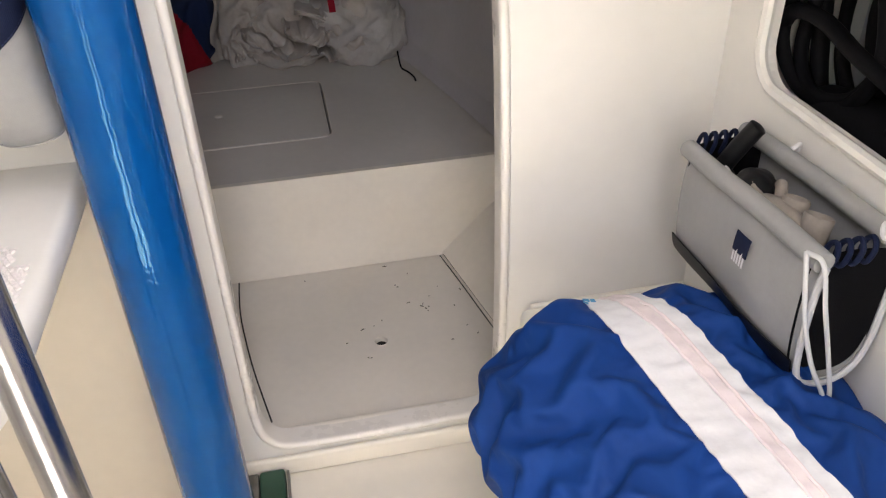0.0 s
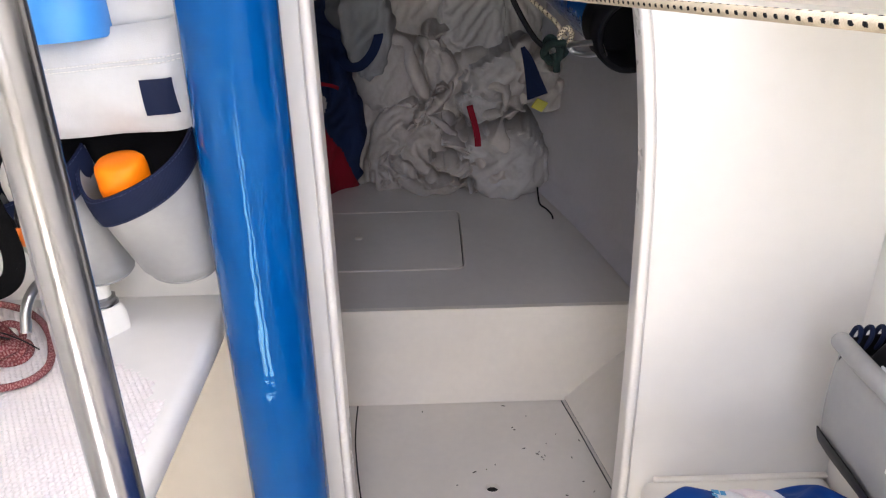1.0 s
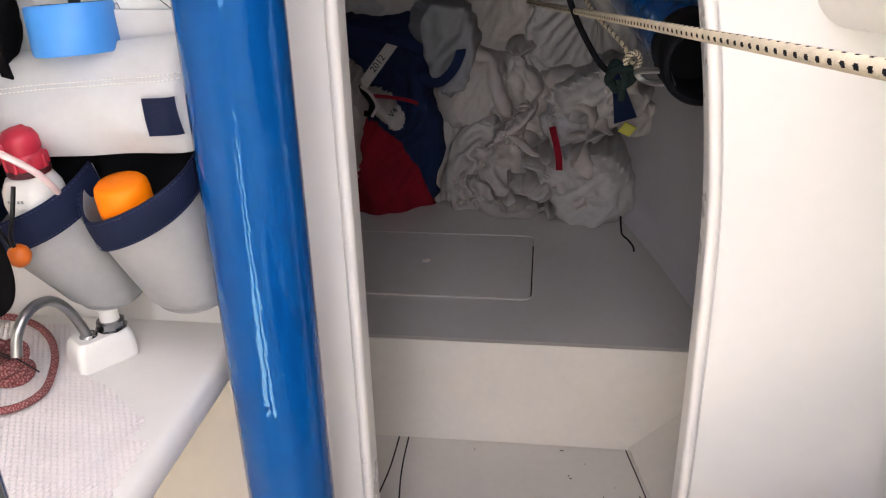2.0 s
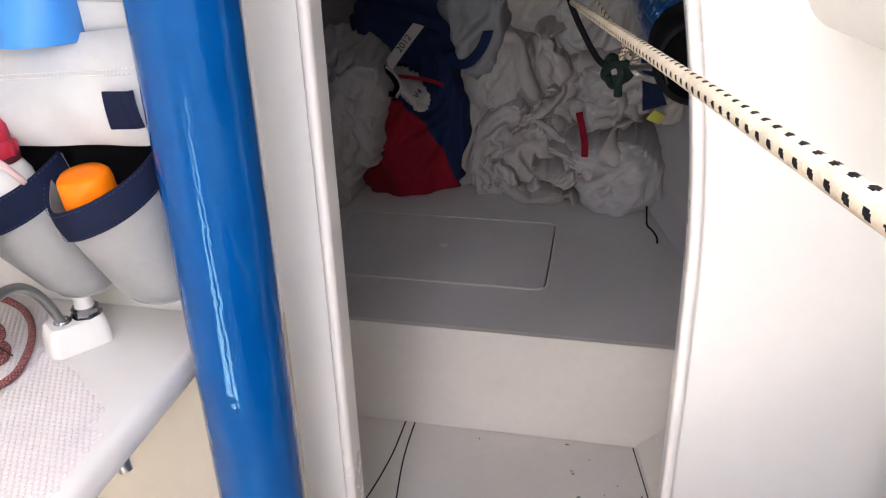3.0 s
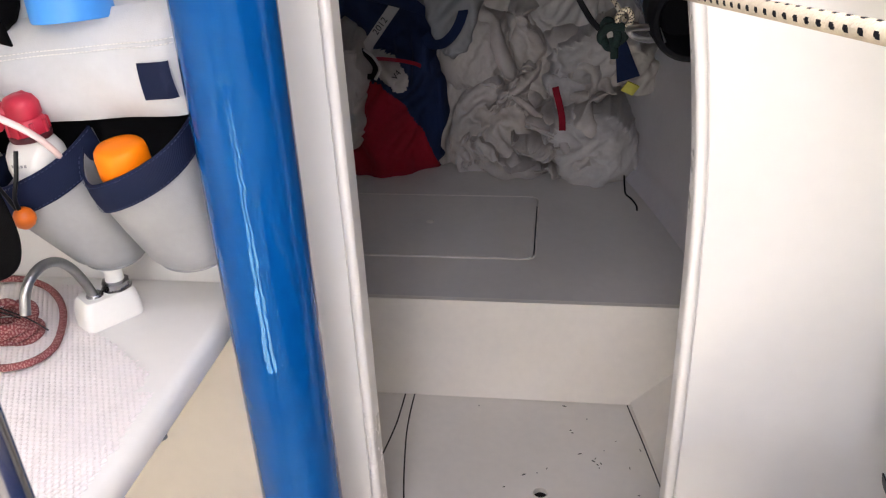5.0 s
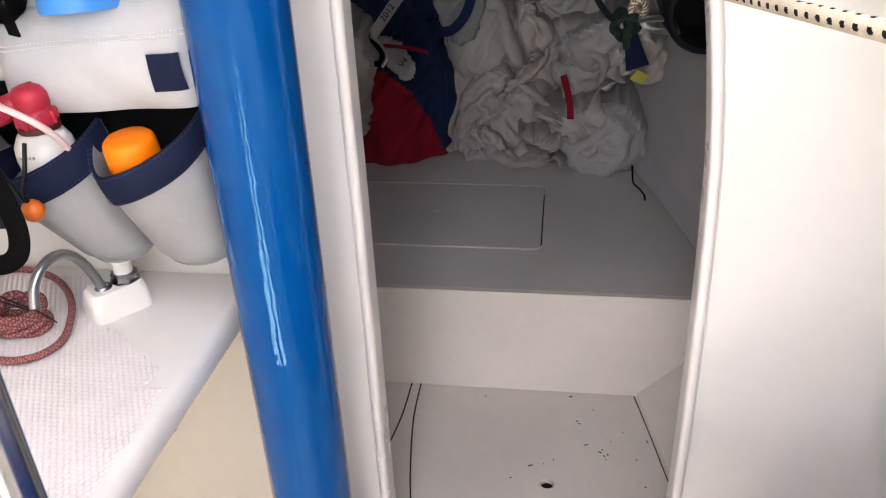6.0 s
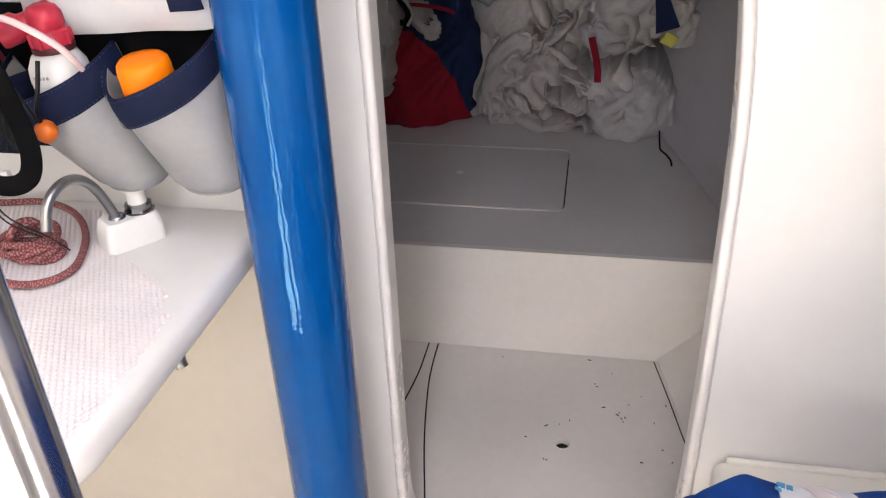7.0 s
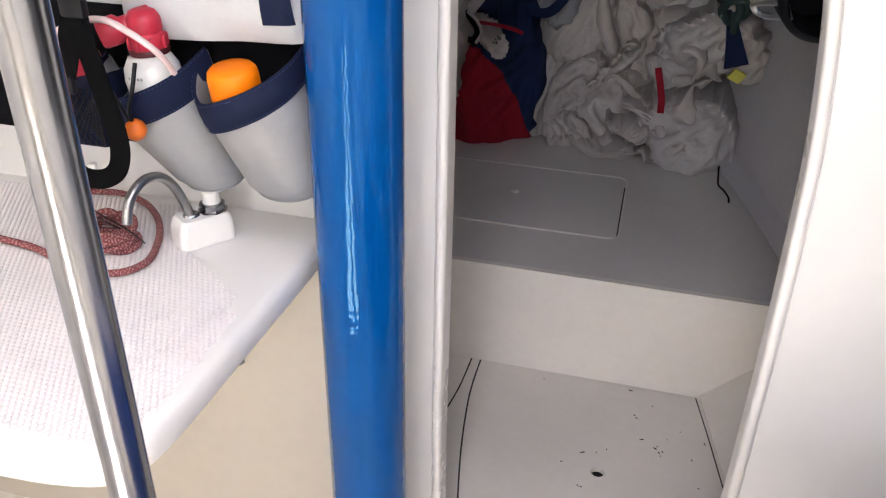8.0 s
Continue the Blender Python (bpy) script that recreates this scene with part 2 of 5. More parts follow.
def plate(outline, holes=(), depth=0.02, m=None):
    """A flat plate in xy with holes, depth along z, placed by m."""
    bm = bmesh.new()
    es = []
    for loop in (outline, *holes):
        vs = [bm.verts.new((x, y, 0)) for x, y in loop]
        es += [bm.edges.new((vs[i], vs[(i + 1) % len(vs)])) for i in range(len(vs))]
    r = bmesh.ops.triangle_fill(bm, edges=es, use_beauty=True, use_dissolve=False)
    fs = [g for g in r["geom"] if isinstance(g, bmesh.types.BMFace)]
    e = bmesh.ops.extrude_face_region(bm, geom=fs)
    bmesh.ops.translate(bm, verts=[v for v in e["geom"] if isinstance(v, bmesh.types.BMVert)], vec=(0, 0, depth))
    if m:
        bmesh.ops.transform(bm, matrix=m, verts=bm.verts)
    return bm


def rounded(x0, y0, x1, y1, r, seg=6):
    out = []
    for cx, cy, a in ((x1 - r, y1 - r, 0), (x0 + r, y1 - r, 90), (x0 + r, y0 + r, 180), (x1 - r, y0 + r, 270)):
        for i in range(seg + 1):
            t = radians(a + 90 * i / seg)
            out.append((cx + r * math.cos(t), cy + r * math.sin(t)))
    return out


def blob(c, radii, seed, fold=0.1, freq=3.0, sub=5, flat=None, tilt=(0, 0, 0)):
    """A heap of crumpled cloth: a lump with warped creases, resting flat at the height given."""
    bm = bmesh.new()
    bmesh.ops.create_icosphere(bm, subdivisions=sub, radius=1)
    rnd = random.Random(seed)
    ks = [Vector((rnd.uniform(-1, 1), rnd.uniform(-1, 1), rnd.uniform(-0.5, 0.5))).normalized() for _ in range(3)]
    off = Vector((rnd.uniform(0, 50), rnd.uniform(0, 50), rnd.uniform(0, 50)))
    turn = Euler([radians(a) for a in tilt]).to_matrix()
    for v in bm.verts:
        d = v.co.copy()
        # long folds: the pattern is drawn out along one direction
        g = d - ks[0] * (0.62 * d.dot(ks[0]))
        w = noise.noise_vector(g * 1.1 + off) * 0.75
        h = 0.0
        for k, kk in enumerate(ks):
            s = (g + w).dot(kk) * freq * (1 + 0.45 * k) + off[k]
            crease = 1 - abs(math.sin(s))
            h -= crease ** 4 * (1.0, 0.7, 0.35)[k]
        h += noise.noise(g * 1.7 + off) * 1.3 + noise.noise(g * 4 + w * 2 + off) * 0.3 - abs(noise.noise(g * 2.4 + w * 2 + off)) * 1.1
        h -= 0.25 * (1 - abs(noise.noise(g * 6.5 + w * 4 + off))) ** 8
        p = d * (1 + fold * h)
        q = turn @ Vector((p.x * radii[0], p.y * radii[1], p.z * radii[2])) + Vector(c)
        if flat is not None and q.z < flat:
            q.z = flat + 0.15 * max(q.z - flat, -0.01)
        v.co = q
    return bm


def text(name, words, size, m, mat, parent):
    """Flat lettering in the built-in font, as a mesh."""
    cu = bpy.data.curves.new(name, "FONT")
    cu.body, cu.size, cu.extrude, cu.align_x, cu.align_y = words, size, 0.0004, "CENTER", "CENTER"
    tmp = new("tmp", cu)
    bpy.context.view_layer.update()
    me = bpy.data.meshes.new_from_object(tmp.evaluated_get(bpy.context.evaluated_depsgraph_get()))
    bpy.data.objects.remove(tmp)
    me.materials.clear()
    me.materials.append(mat)
    me.transform(m)
    ob = new(name, me)
    ob.parent = parent
    ob.matrix_parent_inverse = parent.matrix_world.inverted()
    return ob


def structure(name, bm, mat, label, category="", smooth=True):
    return tagged(part(name, bm, mat, smooth=smooth), label, category, kind="structure")


def cloth_mesh(p, cover, keep=None, least=0.012, floor=None):
    """A bmesh from a cloth grid; faces where cover is small or keep is false are left out."""
    if floor is not None:
        p = p.copy()
        p[..., 2] = np.maximum(p[..., 2], floor)
    n, m = p.shape[:2]
    show = np.maximum(np.maximum(cover[:-1, :-1], cover[1:, :-1]), np.maximum(cover[:-1, 1:], cover[1:, 1:])) > least
    if keep is not None:
        show &= keep[:-1, :-1]
    i, j = np.nonzero(show)
    quads = np.stack([i * m + j, (i + 1) * m + j, (i + 1) * m + j + 1, i * m + j + 1], -1)
    used, quads = np.unique(quads, return_inverse=True)
    me = bpy.data.meshes.new("tmp_cloth")
    me.from_pydata(p.reshape(-1, 3)[used].tolist(), [], quads.reshape(-1, 4).tolist())
    bm = bmesh.new()
    bm.from_mesh(me)
    bpy.data.meshes.remove(me)
    return bm


def upsample(a):
    """Twice as fine a grid, smoothed."""
    for _ in range(2):
        n = a.shape[0]
        out = np.empty((2 * n - 1, *a.shape[1:]))
        out[::2] = a
        ext = np.concatenate([2 * a[:1] - a[1:2], a, 2 * a[-1:] - a[-2:-1]])
        out[1::2] = (9 * (a[:-1] + a[1:]) - ext[:-3] - ext[3:]) / 16
        a = np.swapaxes(out, 0, 1)
    return a


def buckle(base, grow, steps, seed, hold=0.012, out=None, jitter=0.25, front=0.006, across=None):
    """Gives a cloth grid more cloth than room: edges want to be longer by grow, so that it folds away from its base. across: cosine and sine of twice the angle at which the slack lies, so that the folds run square to it."""
    rng = np.random.default_rng(seed)
    p = base.copy()
    step = np.linalg.norm(base[1:, :] - base[:-1, :], axis=-1).mean()
    p += rng.normal(0, step * jitter, base.shape)
    links = []
    n, m = base.shape[:2]
    for di, dj, w in ((1, 0, 1.0), (0, 1, 1.0), (1, 1, 0.7), (1, -1, 0.7), (2, 0, 0.35), (0, 2, 0.35)):
        a = (slice(0, n - di), slice(max(0, -dj), m - max(0, dj)))
        b = (slice(di, n), slice(max(0, dj), m + min(0, dj)))
        more = grow if np.isscalar(grow) else 0.5 * (grow[a] + grow[b])
        if across is not None:
            turn = 2 * math.atan2(dj, di)
            lie = 0.5 * (1 + math.cos(turn) * across[0][a] + math.sin(turn) * across[1][a])
            more = 1 + (more - 1) * (0.12 + 0.88 * lie)
        rest = np.linalg.norm(base[b] - base[a], axis=-1) * more
        links.append((a, b, rest, w))
    weight = np.zeros((n, m, 1))
    for a, b, rest, w in links:
        weight[a] += w
        weight[b] += w
    v = np.zeros_like(p)
    for k in range(steps):
        move = np.zeros_like(p)
        for a, b, rest, w in links:
            d = p[b] - p[a]
            l = np.linalg.norm(d, axis=-1)
            c = d * (w * 0.5 * (l - rest) / np.maximum(l, 1e-6))[..., None]
            move[a] += c
            move[b] -= c
        v = 0.85 * v + move / weight * 1.5
        p = p + v + hold * (base - p)
        if out is not None:
            depth = ((p - base) * out).sum(-1)
            p += out * np.maximum(0, -front - depth)[..., None]
    return p


def fair(p, rounds, k=0.25):
    for _ in range(rounds):
        q = p.copy()
        q[1:-1, :] += k * (p[2:, :] + p[:-2, :] - 2 * p[1:-1, :])
        q[:, 1:-1] += k * (p[:, 2:] + p[:, :-2] - 2 * p[:, 1:-1])
        p = q
    return p


def waves(x, z, seed, scale):
    """Smooth uneven field about -1 to 1."""
    rng = np.random.default_rng(seed)
    t = np.zeros_like(x)
    for _ in range(6):
        a, f, o = rng.uniform(0, 2 * math.pi), rng.uniform(0.6, 1.5) * scale, rng.uniform(0, 6.28)
        t = t + np.sin(f * (x * math.cos(a) + z * math.sin(a)) + o)
    return t / 3


def slump(lumps, back, bounds, cell, seed, grow, warp=0.016, soft=0, fine=1.07, gathers=(), lay=0.0):
    """Cloth lying over lumps (x, z, half width, half height, depth, lean) in front of back; gives the grid of points and which lump each shows. The folds radiate from gathers (x, z, reach), and elsewhere lean by lay degrees."""
    x0, x1, z0, z1 = bounds
    nx, nz = int((x1 - x0) / cell), int((z1 - z0) / cell)
    x, z = np.meshgrid(np.linspace(x0, x1, nx + 1), np.linspace(z0, z1, nz + 1), indexing="ij")
    best, who = np.zeros_like(x), np.full(x.shape, -1)
    for i, (cx, cz, rx, rz, d, lean) in enumerate(lumps):
        a = radians(lean)
        wx, wz = x - cx + warp * waves(x, z, seed + i, 22), z - cz + warp * waves(x, z, seed + 50 + i, 22)
        u, w = (wx * math.cos(a) + wz * math.sin(a)) / rx, (wz * math.cos(a) - wx * math.sin(a)) / rz
        q = 1 - (np.abs(u) ** 2.4 + np.abs(w) ** 2.4)
        g = np.where(q > 0, d * (0.62 + 0.38 * np.sqrt(np.maximum(q, 0))), 0) * np.clip(q / 0.06, 0, 1) ** 0.5
        who = np.where(g > best, i, who)
        best = np.maximum(best, g)
    base = np.stack([x, back - best, z], -1)
    base[..., 1] = fair(base[..., 1][..., None], soft, 0.2)[..., 0]
    ahead = np.array([0.0, -1.0, 0.0])
    uneven = np.clip(0.75 + 0.75 * waves(x, z, seed + 90, 17), 0.12, 1.9)
    turn = 2 * (radians(lay) + 0.7 * waves(x, z, seed + 70, 9))
    c2, s2 = np.cos(turn), np.sin(turn)
    for gx, gz, reach in gathers:
        w = 2.5 * np.exp(-((x - gx) ** 2 + (z - gz) ** 2) / reach ** 2)
        a = 2 * (np.arctan2(z - gz, x - gx) + math.pi / 2)
        c2, s2 = c2 + w * np.cos(a), s2 + w * np.sin(a)
    size = np.sqrt(c2 ** 2 + s2 ** 2) + 1e-6
    across = np.stack([c2 / size, s2 / size], -1)
    p = buckle(base, 1 + (grow - 1) * 1.7 * uneven, 420, seed, 0.0025, ahead, jitter=0.5, across=(across[..., 0], across[..., 1]))
    cover = best[..., None]
    for k in range(2):
        p, uneven, cover, across = upsample(p), np.clip(upsample(uneven[..., None])[..., 0], 0.12, 1.9), upsample(cover), upsample(across)
        p = buckle(p, 1 + (fine - 1) * uneven * (1, 0.7)[k], (130, 80)[k], seed + 1 + k, 0.003, jitter=0.05, across=(across[..., 0], across[..., 1]))
    p = fair(p, 1, 0.06)
    shown = []
    for i in range(len(lumps)):
        one = (who == i).astype(float)[..., None]
        for _ in range(2):
            one = upsample(one)
        shown.append(fair(one, 4)[..., 0])
    return p, cover[..., 0], np.argmax(np.array(shown), axis=0)


# ---- structure: cabin ----
WALL_Y, GALLEY_Y, SIDE_X, SOLE, SEAT = 1.05, 0.995, 0.634, 0.175, 0.48
FLOOR, PLAT, MID = 0.235, 0.475, -0.195


def doorway(grow=0.0):
    """The doorway's outline in x and z, pushed outwards by grow."""
    right = [(0.245, 0.25), (0.272, 0.257), (0.286, 0.275), (0.291, 0.31), (0.294, 0.45), (0.294, 0.65), (0.291, 0.85), (0.286, 1.0), (0.277, 1.1),
             (0.263, 1.2), (0.243, 1.29), (0.205, 1.37), (0.15, 1.415), (0.08, 1.43)]
    left = [(0.0, 1.43), (-0.07, 1.415), (-0.115, 1.375), (-0.131, 1.30), (-0.133, 1.15), (-0.132, 0.95), (-0.132, 0.75), (-0.132, 0.55), (-0.131, 0.36),
            (-0.127, 0.295), (-0.113, 0.265), (-0.085, 0.25), (0.0, 0.246), (0.12, 0.247)]
    pts = [Vector((x, z, 0)) for x, z in right + left]
    p = spline([pts[-1], *pts, pts[0], pts[1]], 4)[4:-5]
    out = []
    for i, q in enumerate(p):
        t = (p[(i + 1) % len(p)] - p[i - 1]).normalized()
        out.append((q.x + t.y * grow, q.y - t.x * grow))
    return out


UP = Matrix(((1, 0, 0, 0), (0, 0, 1, 0), (0, 1, 0, 0), (0, 0, 0, 1)))
structure("wall_bulkhead", plate([(-0.21, 0.10), (0.90, 0.10), (0.90, 1.60), (-0.21, 1.60)], [doorway(0.0182)], 0.035, Matrix.Translation((0, WALL_Y, 0)) @ UP),
          GEL, "white gelcoat bulkhead with a rounded doorway", smooth=False)
# one moulded roll round the doorway, parted from the bulkhead by a narrow groove, with the reveal behind it
roll = [Vector((x, WALL_Y, z)) for x, z in doorway(0.0096)]
prof = [(-0.0092, 0.036), (-0.0092, 0.003), (-0.0066, 0.003), (-0.0066, -0.001), (-0.0060, -0.0032), (-0.0044, -0.0050), (-0.0022, -0.0060), (0.0, -0.0063), (0.0025, -0.0058), (0.0047, -0.0045), (0.0064, -0.0022), (0.0071, 0.001), (0.0072, 0.004), (0.0072, 0.036)]
structure("trim_doorway", sweep(roll, prof, True, up=(0, 1, 0)), GEL_TRIM, "rolled white edge moulding and reveal of the doorway")
structure("wall_galley", box((-1.15, GALLEY_Y, 0.85), (-0.21, GALLEY_Y + 0.09, 1.6), 0.0), GEL, "white gelcoat bulkhead behind the galley counter")
# lower panel toned down to carry the counter's shade
structure("wall_galley_lower", box((-1.15, GALLEY_Y, 0.0), (-0.21, GALLEY_Y + 0.09, 0.8495), 0.0), CREAM_SHADED, "cream gelcoat panel below the galley counter, darkened for the counter's shade")
structure("floor_sole", box((-1.15, 0.16, SOLE - 0.04), (0.68, WALL_Y, SOLE)), GEL_WARM, "cream gelcoat cabin sole")
# unseen sole; its grey sets the sun's bounce and the post's reflected streak
structure("floor_aft", box((-1.15, -1.6, SOLE - 0.04), (0.68, 0.1595, SOLE - 0.002)), BOUNCE_GREY, "unseen sole under the companionway, grey set for bounce and reflection")
structure("trim_step", box((-0.21, WALL_Y - 0.012, SOLE + 0.001), (0.33, WALL_Y - 0.0005, 0.222), 0.008, 3), GEL_WARM, "moulded cream foot of the bulkhead")
structure("wall_port", box((-1.19, -1.6, 0), (-1.151, WALL_Y, 1.6)), GEL, "white gelcoat cabin side")
structure("wall_aft", plate([(-1.15, 0.0), (0.68, 0.0), (0.68, 1.6), (-1.15, 1.6)], [rounded(-0.26, 0.95, 0.30, 1.58, 0.05)], 0.04, Matrix.Translation((0, -1.64, 0)) @ UP), GEL_WARM, "cream wall with the open companionway entrance", smooth=False)
structure("ceiling", plate([(-1.15, -1.6), (0.9, -1.6), (0.9, 1.05), (-1.15, 1.05)], [rounded(-0.16, -1.04, 0.30, 0.62, 0.08)], 0.04, Matrix.Translation((0, 0, 1.60))), GEL,
          "white cabin roof with an open companionway", smooth=False)
# settee moulding
seat = box((0.33, -1.6, SOLE + 0.001), (0.633, WALL_Y - 0.001, SEAT), 0.018, 4)
structure("settee_moulding", seat, GEL_WARM, "cream moulded seat along the cabin side")
structure("trim_seat", box((0.350, WALL_Y - 0.012, SEAT - 0.006), (0.633, WALL_Y - 0.0006, SEAT + 0.0035), 0.0034, 3), GEL_WARM, "cream fillet where seat meets bulkhead")
# cabin side with a locker opening
hole = rounded(0.22, 0.897, 0.958, 1.22, 0.055, 8)
SIDE = Matrix(((0, 0, 1, SIDE_X), (1, 0, 0, 0), (0, 1, 0, 0), (0, 0, 0, 1)))
structure("wall_side", plate([(-1.6, 0.1), (1.0495, 0.1), (1.0495, 1.6), (-1.6, 1.6)], [hole], 0.022, SIDE), GEL, "white cabin side with a rounded locker opening", smooth=False)
lip = [Vector((SIDE_X, y, z)) for y, z in rounded(0.22, 0.897, 0.958, 1.22, 0.055, 8)]
structure("trim_locker", sweep(lip, circle(0.009, 8), True, up=(1, 0, 0)), GEL, "rounded white lip of the locker opening")
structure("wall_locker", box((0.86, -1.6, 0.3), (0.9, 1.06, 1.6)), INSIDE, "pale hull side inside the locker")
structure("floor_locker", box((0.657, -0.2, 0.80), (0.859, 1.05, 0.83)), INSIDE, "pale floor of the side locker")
# fore-and-aft moulding under the side deck
def deck_edge(u, v):
    y = -1.2 + 2.249 * u
    x0, z0 = 0.371 + 0.064 * (y - 1.04), 1.236 - 0.142 * (y - 1.04)
    r = 0.04
    if v < 0.35:
        return Vector((0.633 - (0.633 - x0 - r) * v / 0.35, y, z0))
    if v < 0.7:
        a = radians(90 * (v - 0.35) / 0.35)
        return Vector((x0 + r - r * math.sin(a), y, z0 + r - r * math.cos(a)))
    return Vector((x0 - 0.01 * (v - 0.7), y, z0 + r + (1.60 - z0 - r) * (v - 0.7) / 0.3))
structure("trim_side_deck", surface(deck_edge, 6, 40, 0.006), GEL_WARM, "rounded cream moulding under the side deck")

# ---- structure: forepeak ----
floor_out = [(-0.62, 1.086), (0.40, 1.086), (0.303, 1.592), (-0.69, 1.592)]
def holed(outline, cx, cy, r, z, depth):
    """A plate with one round hole, faces laid out from the hole to the outline."""
    angles = sorted([math.atan2(y - cy, x - cx) for x, y in outline] + [2 * math.pi * i / 24 - math.pi for i in range(24)])
    outer = []
    for a in angles:
        best = 1e9
        for (x0, y0), (x1, y1) in zip(outline, outline[1:] + outline[:1]):
            dx, dy, c, s = x1 - x0, y1 - y0, math.cos(a), math.sin(a)
            det = c * dy - s * dx
            if abs(det) < 1e-9:
                continue
            t = ((x0 - cx) * dy - (y0 - cy) * dx) / det
            k = ((x0 - cx) * s - (y0 - cy) * c) / det
            if t > 0 and -1e-6 <= k <= 1 + 1e-6:
                best = min(best, t)
        outer.append((cx + best * math.cos(a), cy + best * math.sin(a)))
    bm = bmesh.new()
    rings = [[bm.verts.new((cx + r * math.cos(a), cy + r * math.sin(a), z - depth)) for a in angles], [bm.verts.new((cx + r * math.cos(a), cy + r * math.sin(a), z)) for a in angles],
             [bm.verts.new((x, y, z)) for x, y in outer], [bm.verts.new((x, y, z - depth)) for x, y in outer]]
    n = len(angles)
    for q, w in zip(rings, rings[1:]):
        for i in range(n):
            bm.faces.new((q[i], q[(i + 1) % n], w[(i + 1) % n], w[i]))
    return bm


structure("floor_forepeak", holed(floor_out, 0.113, 1.301, 0.013, FLOOR, 0.011), FLOORGEL, "pale grey painted forepeak floor with a finger hole", smooth=False)
# bilge and well take a near-black colour in place of the hole's shade
structure("floor_bilge", box((-0.7, 1.09, 0.10), (0.45, 1.6, 0.12)), GAP, "bilge under the floor, coloured near-black for shade")
structure("trim_drain_well", lathe([(0.018, FLOOR - 0.0115), (0.018, FLOOR - 0.04), (0.0, FLOOR - 0.04)], 24, Matrix.Translation((0.113, 1.301, 0))), GAP, "well of the finger hole, coloured near-black for shade")
structure("trim_drain", sweep([Vector((x, y, FLOOR + 0.0003)) for x, y in [(0.113 + 0.0145 * math.cos(i * math.pi / 12), 1.301 + 0.0145 * math.sin(i * math.pi / 12)) for i in range(24)]],
          circle(0.0016, 6), True), FLOORGEL, "rounded rim of the finger hole")
structure("trim_sill", box((-0.14, WALL_Y + 0.03, 0.20), (0.30, 1.095, 0.2445), 0.004), FLOORGEL, "painted sill inside the doorway")


def joint(name, pts, r, mat, label, z):
    path = spline([(x, y, z) for x, y in pts], 6)
    return structure(name, sweep(path, [(-r, -0.002), (r, -0.002), (r, 0.0008), (-r, 0.0008)], up=(0, 0, 1)), mat, label, smooth=False)


joint("trim_joint_starboard", [(-0.179, 1.590), (-0.178, 1.50), (-0.172, 1.42), (-0.152, 1.28), (-0.120, 1.12)], 0.0016, GAP, "dark joint beside the keelson", FLOOR)
joint("trim_joint_port", [(-0.200, 1.590), (-0.201, 1.52), (-0.204, 1.46), (-0.216, 1.37), (-0.24, 1.25)], 0.0016, GAP, "dark joint beside the keelson", FLOOR)
joint("trim_joint_riser", [(-0.55, 1.5895), (-0.2, 1.5895), (0.30, 1.5895)], 0.0013, GAP, "dark joint under the riser", FLOOR)
joint("trim_joint_side", [(0.296, 1.580), (0.320, 1.46), (0.344, 1.33), (0.382, 1.13)], 0.0012, GAP, "dark joint along the hull side", FLOOR)
riser = surface(lambda u, v: Vector((-0.85 + 1.45 * u, 1.592 + 0.026 * v + (0.004 * math.sin(v * math.pi)), FLOOR + (PLAT - FLOOR) * v)), 2, 8, 0.012)
structure("riser", riser, FLOORGEL, "pale painted riser up to the berth platform")
hatch_hole = rounded(-0.472, 1.80, 0.082, 2.15, 0.025, 5)
structure("platform", plate([(-0.90, 1.619), (0.62, 1.619), (0.62, 3.4), (-0.90, 3.4)], [hatch_hole], 0.02, Matrix.Translation((0, 0, PLAT - 0.02))), PLATGEL, "grey painted berth platform in the forepeak",
          smooth=False)
structure("trim_nosing", sweep([Vector((-0.85, 1.6195, PLAT - 0.0042)), Vector((0.6, 1.6195, PLAT - 0.0042))], circle(0.0048, 12)), FLOORGEL, "rounded edge of the berth platform")
# near-black sheet stands for the shade below the platform
structure("floor_under_platform", box((-0.9, 1.64, 0.36), (0.62, 3.4, 0.38)), GAP, "sheet under the platform, coloured near-black for shade")
hatch = thing("hatch_1", (MID, 1.975, PLAT - 0.018), "grey painted locker hatch flush in the berth platform", "hatch")
tagged(hatch, kind="structure")
hb = plate(rounded(-0.4695, 1.8025, 0.0785, 2.1475, 0.023, 5), (), 0.02, Matrix.Translation((0, 0, PLAT - 0.0195)))
part("panel", hb, PLATGEL, hatch, smooth=False)
part("rim", sweep([Vector((x, y, PLAT - 0.0005)) for x, y in rounded(-0.4745, 1.7975, 0.0845, 2.1525, 0.027, 5)], circle(0.0018, 6), True), FLOORGEL, hatch)
part("finger_pull", lathe([(0, PLAT + 0.004), (0.006, PLAT + 0.0035), (0.010, PLAT + 0.0015), (0.0115, PLAT - 0.001)], 20, Matrix.Translation((-0.19, 1.985, 0))), FLOORGEL, hatch)


def bilge(side):
    """The sloping bilge panel beside the forepeak floor, from the floor up to the platform's height."""
    def f(u, v):
        y = 1.086 + 0.545 * u
        foot = 0.598 - (y - 1.086) * 0.19
        return Vector((MID + side * (foot + (0.31 - 0.02 * u) * v), y, FLOOR + (PLAT - FLOOR) * v + 0.004 * math.sin(math.pi * v)))
    return surface(f, 12, 8, 0.01)


